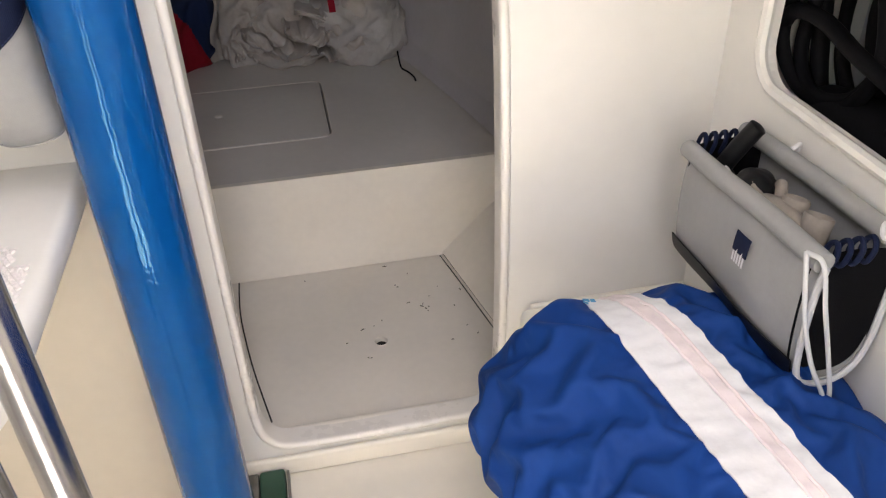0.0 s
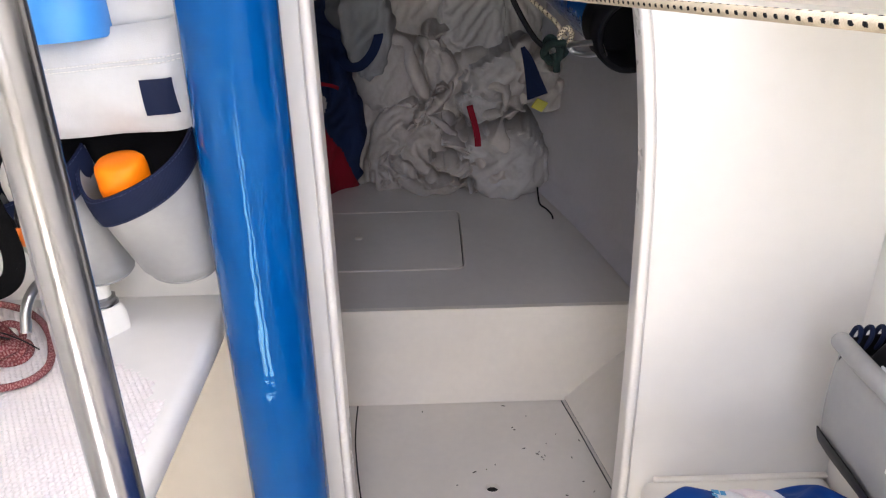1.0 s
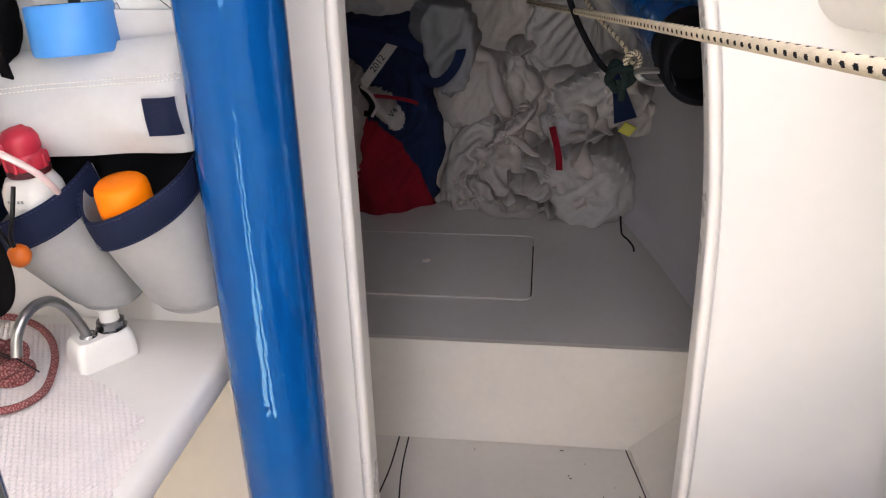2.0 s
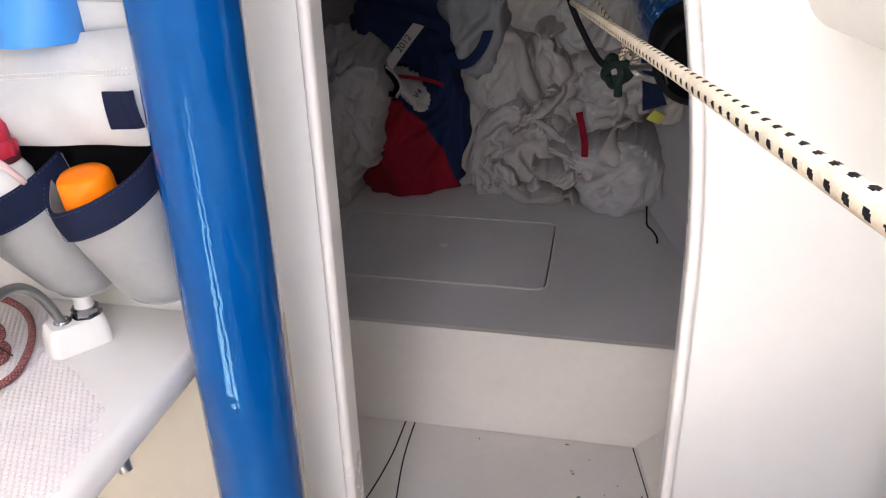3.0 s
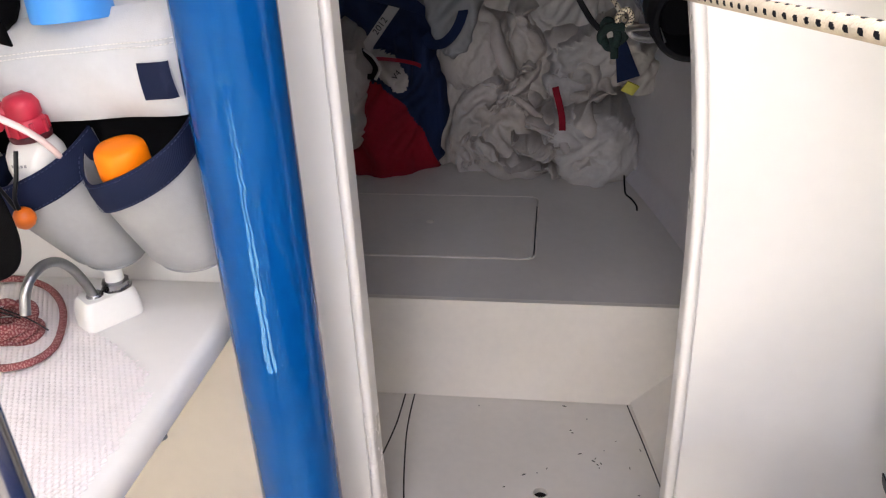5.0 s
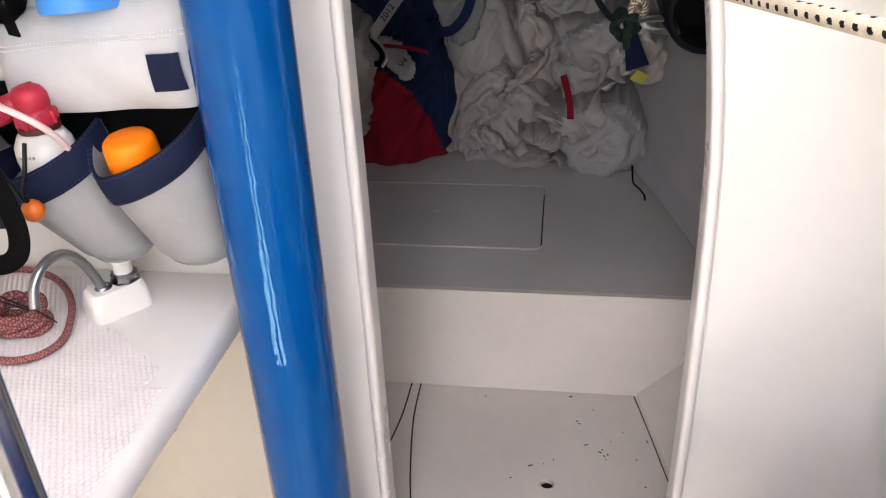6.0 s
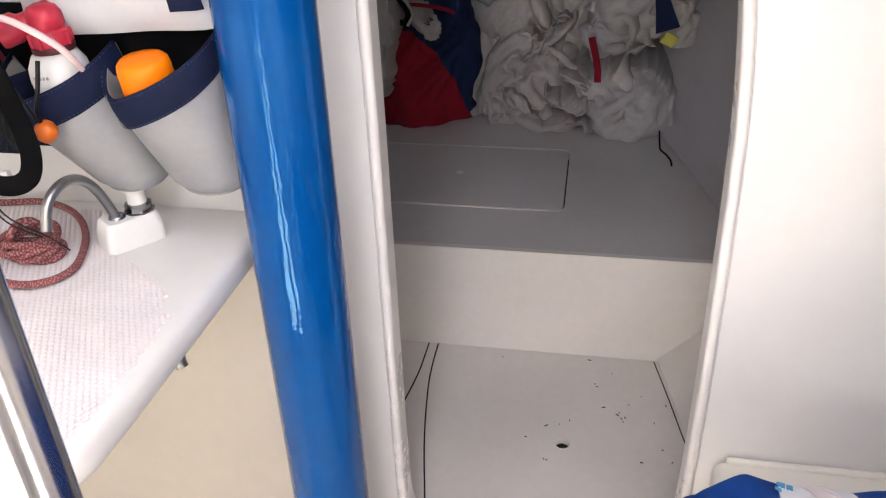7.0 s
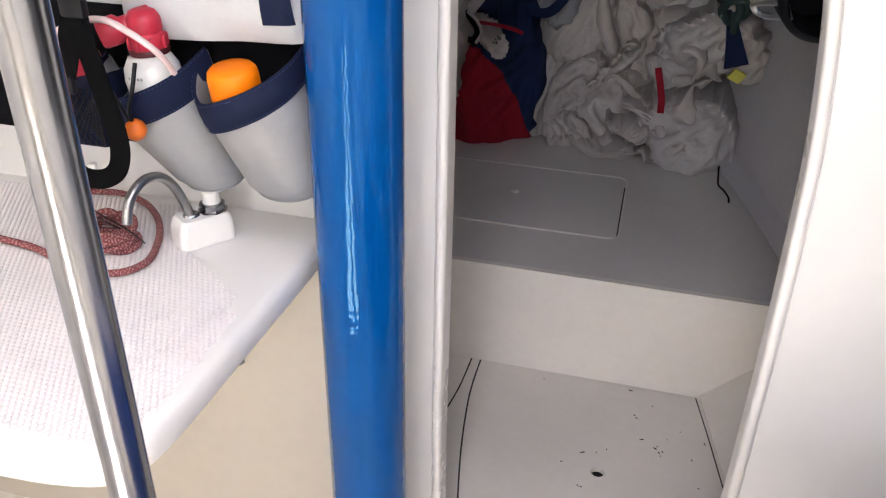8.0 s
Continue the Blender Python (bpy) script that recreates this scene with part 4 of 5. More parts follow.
for k in range(12):
    for s in (1, -1):
        x0 = -0.60 + 0.009 * k
        sweep([(x0, 0.8655, 1.0 if s > 0 else 1.068), (min(-0.496, x0 + 0.05), 0.8655, 1.068 if s > 0 else 1.0)], circle(0.0008, 4), bm=mesh_)
part("netting", mesh_, BLACK, net)
clip = thing("plastic_clip", (-0.508, 0.84, 0.95), "small white plastic clip on a thin black cord", "clip")
part("clip", box((-0.512, 0.845, 0.955), (-0.503, 0.853, 0.985), 0.002), WHITEPLASTIC, clip)
part("cord", tube([(-0.545, 0.85, 0.98), (-0.51, 0.83, 0.94), (-0.475, 0.845, 0.905), (-0.457, 0.85, 0.886)], 0.0009, 6, 6), BLACK, clip)
part("cord", tube([(-0.55, 0.85, 0.96), (-0.52, 0.84, 0.925), (-0.485, 0.85, 0.90), (-0.470, 0.858, 0.884)], 0.0009, 6, 6), BLACK, clip)

box_blue = thing("tape_roll", (-0.37, 0.925, 1.215), "light blue roll of tape stuck in the upper pocket", "tape")
bt = pose(-0.371, 0.920, 1.227, -6, -4, 0)
part("roll", lathe([(0.0, 0.0), (0.041, 0.0), (0.0425, 0.0025), (0.0425, 0.0455), (0.041, 0.048), (0.035, 0.048), (0.035, 0.01), (0, 0.01)], 48, bt), TAPEBLUE, box_blue)
part("core", lathe([(0.0, 0.011), (0.0345, 0.011), (0.0345, 0.0485), (0.031, 0.0485), (0.031, 0.014), (0, 0.014)], 40, bt), BLACK, box_blue)
stick = thing("marker_pen", (-0.36, 0.92, 1.22), "black pen standing in the upper pocket", "pen")
part("barrel", tube([(-0.362, 0.915, 1.275), (-0.366, 0.925, 1.345)], 0.006, 12, 1), BLACK, stick)
bag = thing("camera_pouch", (-0.46, 0.91, 1.21), "black nylon pouch in the upper pocket", "pouch")
part("pouch", blob((-0.465, 0.915, 1.262), (0.040, 0.035, 0.05), 5, 0.07, 3, 4), BLACKWEB, bag)
part("strap", ribbon([(-0.45, 0.875, 1.285), (-0.432, 0.87, 1.265), (-0.425, 0.872, 1.235), (-0.430, 0.885, 1.21)], 0.012, up=(0, -1, 0.1)), BLACKWEB, bag)
part("back_pocket", box((-0.455, 0.9305, 1.195), (-0.244, 0.9345, 1.268), 0.0015), VINYL_LIGHT, org, "pale vinyl back pocket")
chart = thing("folded_chart", (-0.30, 0.965, 1.2), "folded paper chart with coloured print behind the pocket", "chart")
sheet = part("sheet", box((-0.42, 0.9380, 1.20), (-0.262, 0.9402, 1.345), 0.0006), PAPER, chart)
for k, (x, z, w, h, mt) in enumerate(((-0.318, 1.268, 0.034, 0.007, INKP), (-0.332, 1.279, 0.026, 0.006, INKP), (-0.292, 1.282, 0.02, 0.012, INKG), (-0.345, 1.292, 0.035, 0.010, INKG), (-0.30, 1.305, 0.05, 0.006, INKP), (-0.375, 1.31, 0.03, 0.02, INKG))):
    part("print", box((x, 0.9372, z + 0.012), (x + w, 0.9378, z + h + 0.012)), mt, sheet, smooth=False)
lines = bmesh.new()
rnd = random.Random(8)
for k in range(26):
    x, z = rnd.uniform(-0.385, -0.275), rnd.uniform(1.262, 1.335)
    q = [(x, 0.9372, z)]
    for i in range(3):
        q.append((min(-0.264, q[-1][0] + rnd.uniform(-0.012, 0.012)), 0.9372, q[-1][2] + rnd.uniform(-0.008, 0.008)))
    sweep(q, circle(0.0005, 4), bm=lines)
part("print", lines, BLACK, sheet)


# ---- white rope with black flecks, led aft from the bow ----
def fleck_rope(name, pts, r, label, step=0.003, seg=24):
    a, b = Vector(pts[0]), Vector(pts[-1])
    full = []
    for p0, p1 in zip(pts, pts[1:]):
        p0, p1 = Vector(p0), Vector(p1)
        n = max(2, int((p1 - p0).length / step))
        full += [p0.lerp(p1, i / n) for i in range(n)]
    full.append(b)
    def spot(i, j):
        if r < 0.004:
            return (i + j) % 5 == 0
        turn = 4.0 * j / seg
        along = (i * step / (2.75 * r) + 0.5 * (int(turn) % 2)) % 1.0
        return ((along - 0.5) / 0.21) ** 2 + ((turn % 1.0 - 0.5 + 0.3 * (along - 0.5)) / 0.25) ** 2 < 1
    e = thing(name, a, label, "rope")
    part("line", sweep(full, circle(r, seg), fleck=spot), ROPEWHITE, e, mats=(ROPEBLACK,))
    return e


def on_line(y):
    k = (y - 0.537) / -0.983
    return (0.236 + 0.13 * k, y, 1.307 + 0.131 * k)


fleck_rope("control_line", [on_line(-0.75), on_line(1.9)], 0.0047, "cream braided rope with black flecks, drawn taut", 0.001, 36)


# ---- bowsprit pole with its tackle ----
pole = thing("bowsprit_pole", (0.290, 1.19, 1.16), "blue painted pole with a black hollow end, slung in the bow", "pole")
ax = (Vector((0.20, 2.1, 1.22)) - Vector((0.292, 1.185, 1.162)))
pm = Matrix.Translation((0.292, 1.185, 1.162)) @ ax.to_track_quat("Z", "Y").to_matrix().to_4x4()
part("tube", lathe([(0, 0.085), (0.050, 0.085), (0.050, 0.95), (0, 0.95)], 40, pm), BLUE, pole)
part("end_ring", lathe([(0.0, 0.075), (0.042, 0.07), (0.044, 0.0), (0.047, -0.004), (0.052, -0.004), (0.0555, 0.0), (0.0555, 0.045), (0.051, 0.052), (0.0505, 0.086)], 48, pm), HOSE, pole, "black hollow end fitting")
# steel colour raised for the doorway light that the shackle catches
shackle = thing("shackle", (0.222, 1.23, 1.135), "steel shackle on the end of the pole, colour raised for the light on it", "shackle")
part("bow", tube([(x + 0.014, y, z) for x, y, z in [(0.232, 1.185, 1.152), (0.220, 1.205, 1.148), (0.208, 1.235, 1.140), (0.203, 1.262, 1.132), (0.209, 1.272, 1.122), (0.220, 1.262, 1.119), (0.228, 1.235, 1.124), (0.234, 1.205, 1.132), (0.237, 1.185, 1.138)]], 0.0042, 12, 8), STEEL_LIT, shackle)
part("pin", tube([(0.242, 1.190, 1.158), (0.254, 1.184, 1.132)], 0.005, 12, 1), STEEL_LIT, shackle)
knot = thing("knotted_line", (0.197, 1.285, 1.12), "dark green and black rope knotted to the shackle", "rope")
kb = bmesh.new()
tube([(0.182, 1.285, 1.118), (0.190, 1.270, 1.133), (0.208, 1.268, 1.134), (0.214, 1.282, 1.119), (0.203, 1.292, 1.106), (0.186, 1.290, 1.109)], 0.0062, 10, 8, True, bm=kb)
tube([(0.192, 1.276, 1.140), (0.203, 1.270, 1.126), (0.201, 1.273, 1.108), (0.192, 1.283, 1.103), (0.184, 1.290, 1.117), (0.186, 1.287, 1.134)], 0.006, 10, 8, True, bm=kb)
tube([(0.197, 1.276, 1.118), (0.200, 1.273, 1.104), (0.201, 1.275, 1.090)], 0.0058, 10, 8, bm=kb)
part("knot", kb, ROPEGREEN, knot, "dark green rope knot")
part("tail", tube([(0.188, 1.285, 1.122), (0.170, 1.295, 1.135), (0.150, 1.305, 1.165), (0.132, 1.31, 1.20), (0.118, 1.32, 1.24), (0.10, 1.34, 1.32), (0.09, 1.36, 1.42), (0.085, 1.37, 1.56)], 0.0043, 12, 8), ROPEBLACK, knot, "black rope led upwards")
fleck_rope("thin_line", [(0.212, 1.272, 1.142), (0.200, 1.30, 1.160), (0.165, 1.40, 1.185), (0.11, 1.62, 1.235), (0.03, 2.0, 1.34), (-0.05, 2.4, 1.45)], 0.0034, "thin white rope with black flecks from the shackle", 0.003, 8)
whip = bmesh.new()
tube([(0.204, 1.268, 1.135), (0.203, 1.266, 1.150), (0.214, 1.268, 1.157), (0.221, 1.270, 1.146), (0.215, 1.268, 1.134)], 0.0042, 10, 8, True, bm=whip, fleck=lambda i, j: (i + j) % 3 == 0)
eye = thing("rope_eye", (0.212, 1.268, 1.14), "white flecked rope eye round the shackle", "rope")
part("eye", whip, ROPEWHITE, eye, mats=(ROPEBLACK,))


# ---- sails heaped in the bow ----
heap = thing("white_sail", (0.05, 2.35, PLAT), "crumpled white sail heaped on the berth platform", "sail")
WHITE = [
    (-0.045, 0.98, 0.115, 0.20, 0.17, 8), (-0.105, 0.80, 0.115, 0.125, 0.285, -28), (-0.178, 0.60, 0.062, 0.205, 0.255, -6), (-0.090, 0.56, 0.085, 0.195, 0.315, 4),
    (0.015, 0.535, 0.090, 0.15, 0.335, 22), (0.050, 0.785, 0.068, 0.145, 0.245, 12), (0.212, 0.80, 0.130, 0.090, 0.31, 8), (0.035, 0.665, 0.065, 0.055, 0.30, -20),
    (0.175, 0.695, 0.085, 0.062, 0.275, -14), (0.232, 0.535, 0.140, 0.132, 0.40, -16), (0.135, 0.93, 0.095, 0.150, 0.20, -14), (0.255, 0.97, 0.10, 0.16, 0.15, 0),
    (0.02, 0.492, 0.13, 0.045, 0.355, -4), (0.075, 0.512, 0.115, 0.022, 0.385, -10), (0.062, 0.56, 0.085, 0.022, 0.365, -22),
    (-0.045, 0.55, 0.028, 0.085, 0.355, 18), (0.09, 0.615, 0.06, 0.024, 0.335, 12), (-0.135, 0.53, 0.030, 0.10, 0.325, -5), (-0.01, 0.72, 0.10, 0.026, 0.32, 35), (-0.17, 1.05, 0.15, 0.12, 0.13, 0), (0.06, 1.15, 0.26, 0.14, 0.12, 0), (-0.02, 0.80, 0.045, 0.10, 0.30, 20),
]
GATHERS = ((0.055, 0.735, 0.09), (0.06, 0.60, 0.07), (-0.055, 0.64, 0.06), (0.10, 0.475, 0.12), (0.12, 0.79, 0.06), (-0.08, 0.93, 0.06))
def bundle(lump, back, seed, cell, grow, parent, name="fold", mat=SAIL, gathers=()):
    """One gathered fold of the sail, bulging forward."""
    cx, cz, rx, rz = lump[:4]
    r = 1.12 * max(rx, rz)
    pts_, cover_, _ = slump([lump], back, (cx - r, cx + r, max(PLAT - 0.004, cz - r), cz + r), cell, seed, grow, fine=1 + 1.5 * (grow - 1), gathers=gathers, lay=lump[5] + (0 if rz > rx else 90))
    return part(name, cloth_mesh(pts_, cover_, floor=PLAT + 0.001), mat, parent)


pts_, cover_, _ = slump(WHITE, 2.65, (-0.34, 0.38, PLAT - 0.004, 1.30), 0.014, 3, 1.09, gathers=GATHERS)
part("cloth", cloth_mesh(pts_, cover_, floor=PLAT + 0.001), SAIL, heap)
for k, lump in enumerate(WHITE[:19]):
    bundle(lump, 2.625, 40 + 7 * k, 0.0125, 1.022 if k in (1, 6, 8, 9) else 1.065 if k in (0, 5, 10, 11) else 1.045, heap, mat=SAILGREY if k in (6, 8, 9, 10, 11) else SAIL, gathers=GATHERS)
bundle((-0.335, 1.06, 0.15, 0.10, 0.17, 8), 2.62, 171, 0.0135, 1.05, heap)
part("red_ribbon", ribbon([(0.120, 2.270, 0.745), (0.124, 2.266, 0.728), (0.132, 2.262, 0.700), (0.140, 2.25, 0.665), (0.142, 2.235, 0.635)], 0.018, up=(0.2, -1, 0.3)), SAILRED, heap, "red ribbon")
part("tag", box((-0.020, -0.003, -0.016), (0.020, 0.003, 0.016), 0.002), YELLOW, heap, "yellow tape tag").matrix_world = pose(0.314, 2.245, 0.749, 20, 28, 25)
part("blue_corner", sweep(spline([(0.268, 2.292, 0.900), (0.282, 2.275, 0.868), (0.297, 2.262, 0.815), (0.309, 2.255, 0.770)], 8), lambda k: [(-0.006 - 0.026 * k, -0.002), (0.006 + 0.026 * k, -0.002), (0.006 + 0.026 * k, 0.002), (-0.006 - 0.026 * k, 0.002)], up=(0.3, -1, 0.3)), SAILBLUE, heap, "blue corner patch")
pts_, cover_, _ = slump([(0.325, 0.80, 0.050, 0.10, 0.10, 22)], 2.40, (0.25, 0.40, 0.68, 0.92), 0.013, 9, 1.12)
part("loose_flap", cloth_mesh(pts_, cover_), SAIL, heap)

sack = thing("sail_sack", (-0.19, 2.42, 0.80), "translucent grey sail sack with blue webbing handle", "sack")
pts_, cover_, _ = slump([(-0.175, 0.955, 0.075, 0.125, 0.13, 14)], 2.46, (-0.27, -0.08, 0.80, 1.10), 0.013, 5, 1.15)
part("sack", cloth_mesh(pts_, cover_), material("grey_mesh_cloth", (0.25, 0.25, 0.255), 0.7, vary=0.06, scale=20, bump=0.3, bump_scale=300), sack)
part("handle", ribbon([(-0.238, 2.335, 0.870), (-0.215, 2.312, 0.852), (-0.18, 2.30, 0.858), (-0.148, 2.302, 0.890), (-0.130, 2.315, 0.930), (-0.128, 2.335, 0.955)], 0.026, 0.003, up=(0.1, -1, 0.45)), SAILBLUE, sack, "blue webbing handle")

spin = thing("spinnaker_bag", (-0.40, 2.42, PLAT), "blue and red sail bag slumped on the berth platform", "sail bag")
BAG = [(-0.385, 0.875, 0.175, 0.13, 0.20, 14), (-0.265, 0.665, 0.085, 0.21, 0.27, 8), (-0.375, 0.560, 0.140, 0.20, 0.315, 8), (-0.330, 0.765, 0.085, 0.045, 0.285, -30)]
SPAN = (-0.58, -0.14, PLAT - 0.004, 1.04)
def red_side(x, z):
    """Below the seam that runs down from the ring to the foot."""
    line = [(-0.60, 0.745), (-0.45, 0.755), (-0.365, 0.735), (-0.30, 0.68), (-0.255, 0.61), (-0.225, 0.53), (-0.205, 0.44)]
    for (a, za), (b, zb) in zip(line, line[1:]):
        if a <= x <= b:
            return z < za + (zb - za) * (x - a) / (b - a)
    return False
pts_, cover_, kind_ = slump(BAG, 2.58, SPAN, 0.014, 12, 1.05, fine=1.02)
is_red = np.array([[red_side(q[0], q[2]) for q in col] for col in pts_])
is_pale = (kind_ == 3) & ~is_red
part("red_panel", cloth_mesh(pts_, cover_, is_red, floor=PLAT + 0.001), SAILRED, spin, "red nylon panel")
part("blue_panel", cloth_mesh(pts_, cover_, ~is_red & ~is_pale, floor=PLAT + 0.001), SAILBLUE, spin, "blue nylon panel")
part("white_panel", cloth_mesh(pts_, cover_, is_pale), SAIL, spin, "white cloth panel")
part("red_piping", ribbon([(-0.57, 2.40, 0.84), (-0.50, 2.355, 0.815), (-0.43, 2.315, 0.812), (-0.34, 2.295, 0.815), (-0.26, 2.30, 0.80), (-0.215, 2.325, 0.76)], 0.010, up=(0, -1, 0.4)), SAILRED, spin, "red piping")
la, lb = Vector((-0.312, 2.345, 0.955)), Vector((-0.420, 2.315, 0.815))
tab_ = part("label_strip", ribbon([la, (la + lb) / 2 + Vector((0, -0.006, 0)), lb], 0.029, 0.002, up=(0.1, -1, 0.4)), SAIL, spin, "white label strip")
sx_ = (la - lb).normalized()
nz_ = Vector((0.1, -1, 0.4)).normalized()
nz_ = (nz_ - sx_ * nz_.dot(sx_)).normalized()
sy_ = nz_.cross(sx_)
def lettering(words, size, at, under):
    m = Matrix(((sx_.x, sy_.x, nz_.x, at.x), (sx_.y, sy_.y, nz_.y, at.y), (sx_.z, sy_.z, nz_.z, at.z), (0, 0, 0, 1)))
    return text("lettering", words, size, m, BLACK, under)
lettering("2012", 0.026, la.lerp(lb, 0.42) + nz_ * 0.009, tab_)
lettering("V4", 0.024, Vector((-0.312, 2.278, 0.775)), spin)
part("ring_strap", tube([(-0.415, 2.295, 0.840), (-0.388, 2.280, 0.828), (-0.368, 2.272, 0.800), (-0.378, 2.268, 0.775), (-0.408, 2.272, 0.782), (-0.432, 2.282, 0.812)], 0.008, 10, 8, True), BLACKWEB, spin, "black webbing ring")
part("ring_edge", tube([(-0.398, 2.283, 0.845), (-0.370, 2.268, 0.828), (-0.354, 2.262, 0.798), (-0.368, 2.260, 0.768)], 0.0045, 10, 8), SAIL, spin, "pale edge of the ring")
part("blue_strap", ribbon([(-0.46, 2.37, 0.985), (-0.38, 2.34, 0.975), (-0.30, 2.34, 0.955), (-0.22, 2.36, 0.925)], 0.026, 0.003, up=(0, -1, 0.5)), SAILBLUE, spin)

loose = thing("loose_sailcloth", (-0.6, 2.2, PLAT), "creased white sailcloth hanging down beside the bag", "sail")
LEFT = [(-0.500, 0.70, 0.080, 0.18, 0.27, -16), (-0.56, 0.58, 0.085, 0.24, 0.29, -10), (-0.64, 0.56, 0.11, 0.25, 0.32, 0), (-0.60, 0.80, 0.16, 0.09, 0.17, 10)]
pts_, cover_, _ = slump(LEFT, 2.46, (-0.78, -0.40, PLAT - 0.004, 0.93), 0.014, 21, 1.04)
part("cloth", cloth_mesh(pts_, cover_, floor=PLAT + 0.001), SAIL, loose)
for k, lump in enumerate(LEFT[:3]):
    bundle(lump, 2.45, 140 + 9 * k, 0.013, 1.03, loose)

lace = thing("lacing_cord", (0.34, 2.1, PLAT), "thin dark cord trailing on the platform", "cord")
part("cord", tube([(0.312, 2.215, PLAT + 0.040), (0.314, 2.20, PLAT + 0.014), (0.316, 2.175, PLAT + 0.003), (0.328, 2.145, PLAT + 0.003), (0.338, 2.105, PLAT + 0.003), (0.338, 2.075, PLAT + 0.003)], 0.0024, 8, 6), ROPEBLACK, lace)

# ---- debris on the forepeak floor ----
bits = bmesh.new()
rnd = random.Random(2)
spots = [(0.159, 1.566, 9), (0.176, 1.479, 5), (0.172, 1.487, 4), (0.19, 1.416, 8), (0.217, 1.397, 8), (0.225, 1.387, 6), (0.232, 1.391, 6), (0.221, 1.404, 5), (0.228, 1.378, 4), (0.313, 1.437, 8), (0.288, 1.383, 6),
         (0.079, 1.347, 10), (0.105, 1.354, 4), (0.124, 1.368, 5), (0.08, 1.256, 5), (0.086, 1.254, 4), (0.26, 1.272, 6), (-0.029, 1.553, 5), (0.207, 1.526, 4), (0.316, 1.28, 5), (0.042, 1.31, 4), (0.30, 1.31, 4), (0.24, 1.43, 3), (0.265, 1.46, 3)]
for x, y, s in spots:
    a, l, w = rnd.uniform(0, 3.1), s * 0.00065, 0.0008 + 0.00008 * s
    q = [(-l, 0), (0, -w), (l, 0), (0.1 * l, w)]
    lo = [bits.verts.new((x + u * math.cos(a) - v * math.sin(a), y + u * math.sin(a) + v * math.cos(a), FLOOR + 0.0004)) for u, v in q]
    hi = [bits.verts.new((x + 0.6 * (u * math.cos(a) - v * math.sin(a)), y + 0.6 * (u * math.sin(a) + v * math.cos(a)), FLOOR + 0.002)) for u, v in q]
    bits.faces.new(hi)
    for i in range(4):
        bits.faces.new((lo[i], lo[(i + 1) % 4], hi[(i + 1) % 4], hi[i]))
tagged(part("debris", bits, SPECK, smooth=False), "small dark leaf bits scattered on the forepeak floor", "debris", kind="stuff")


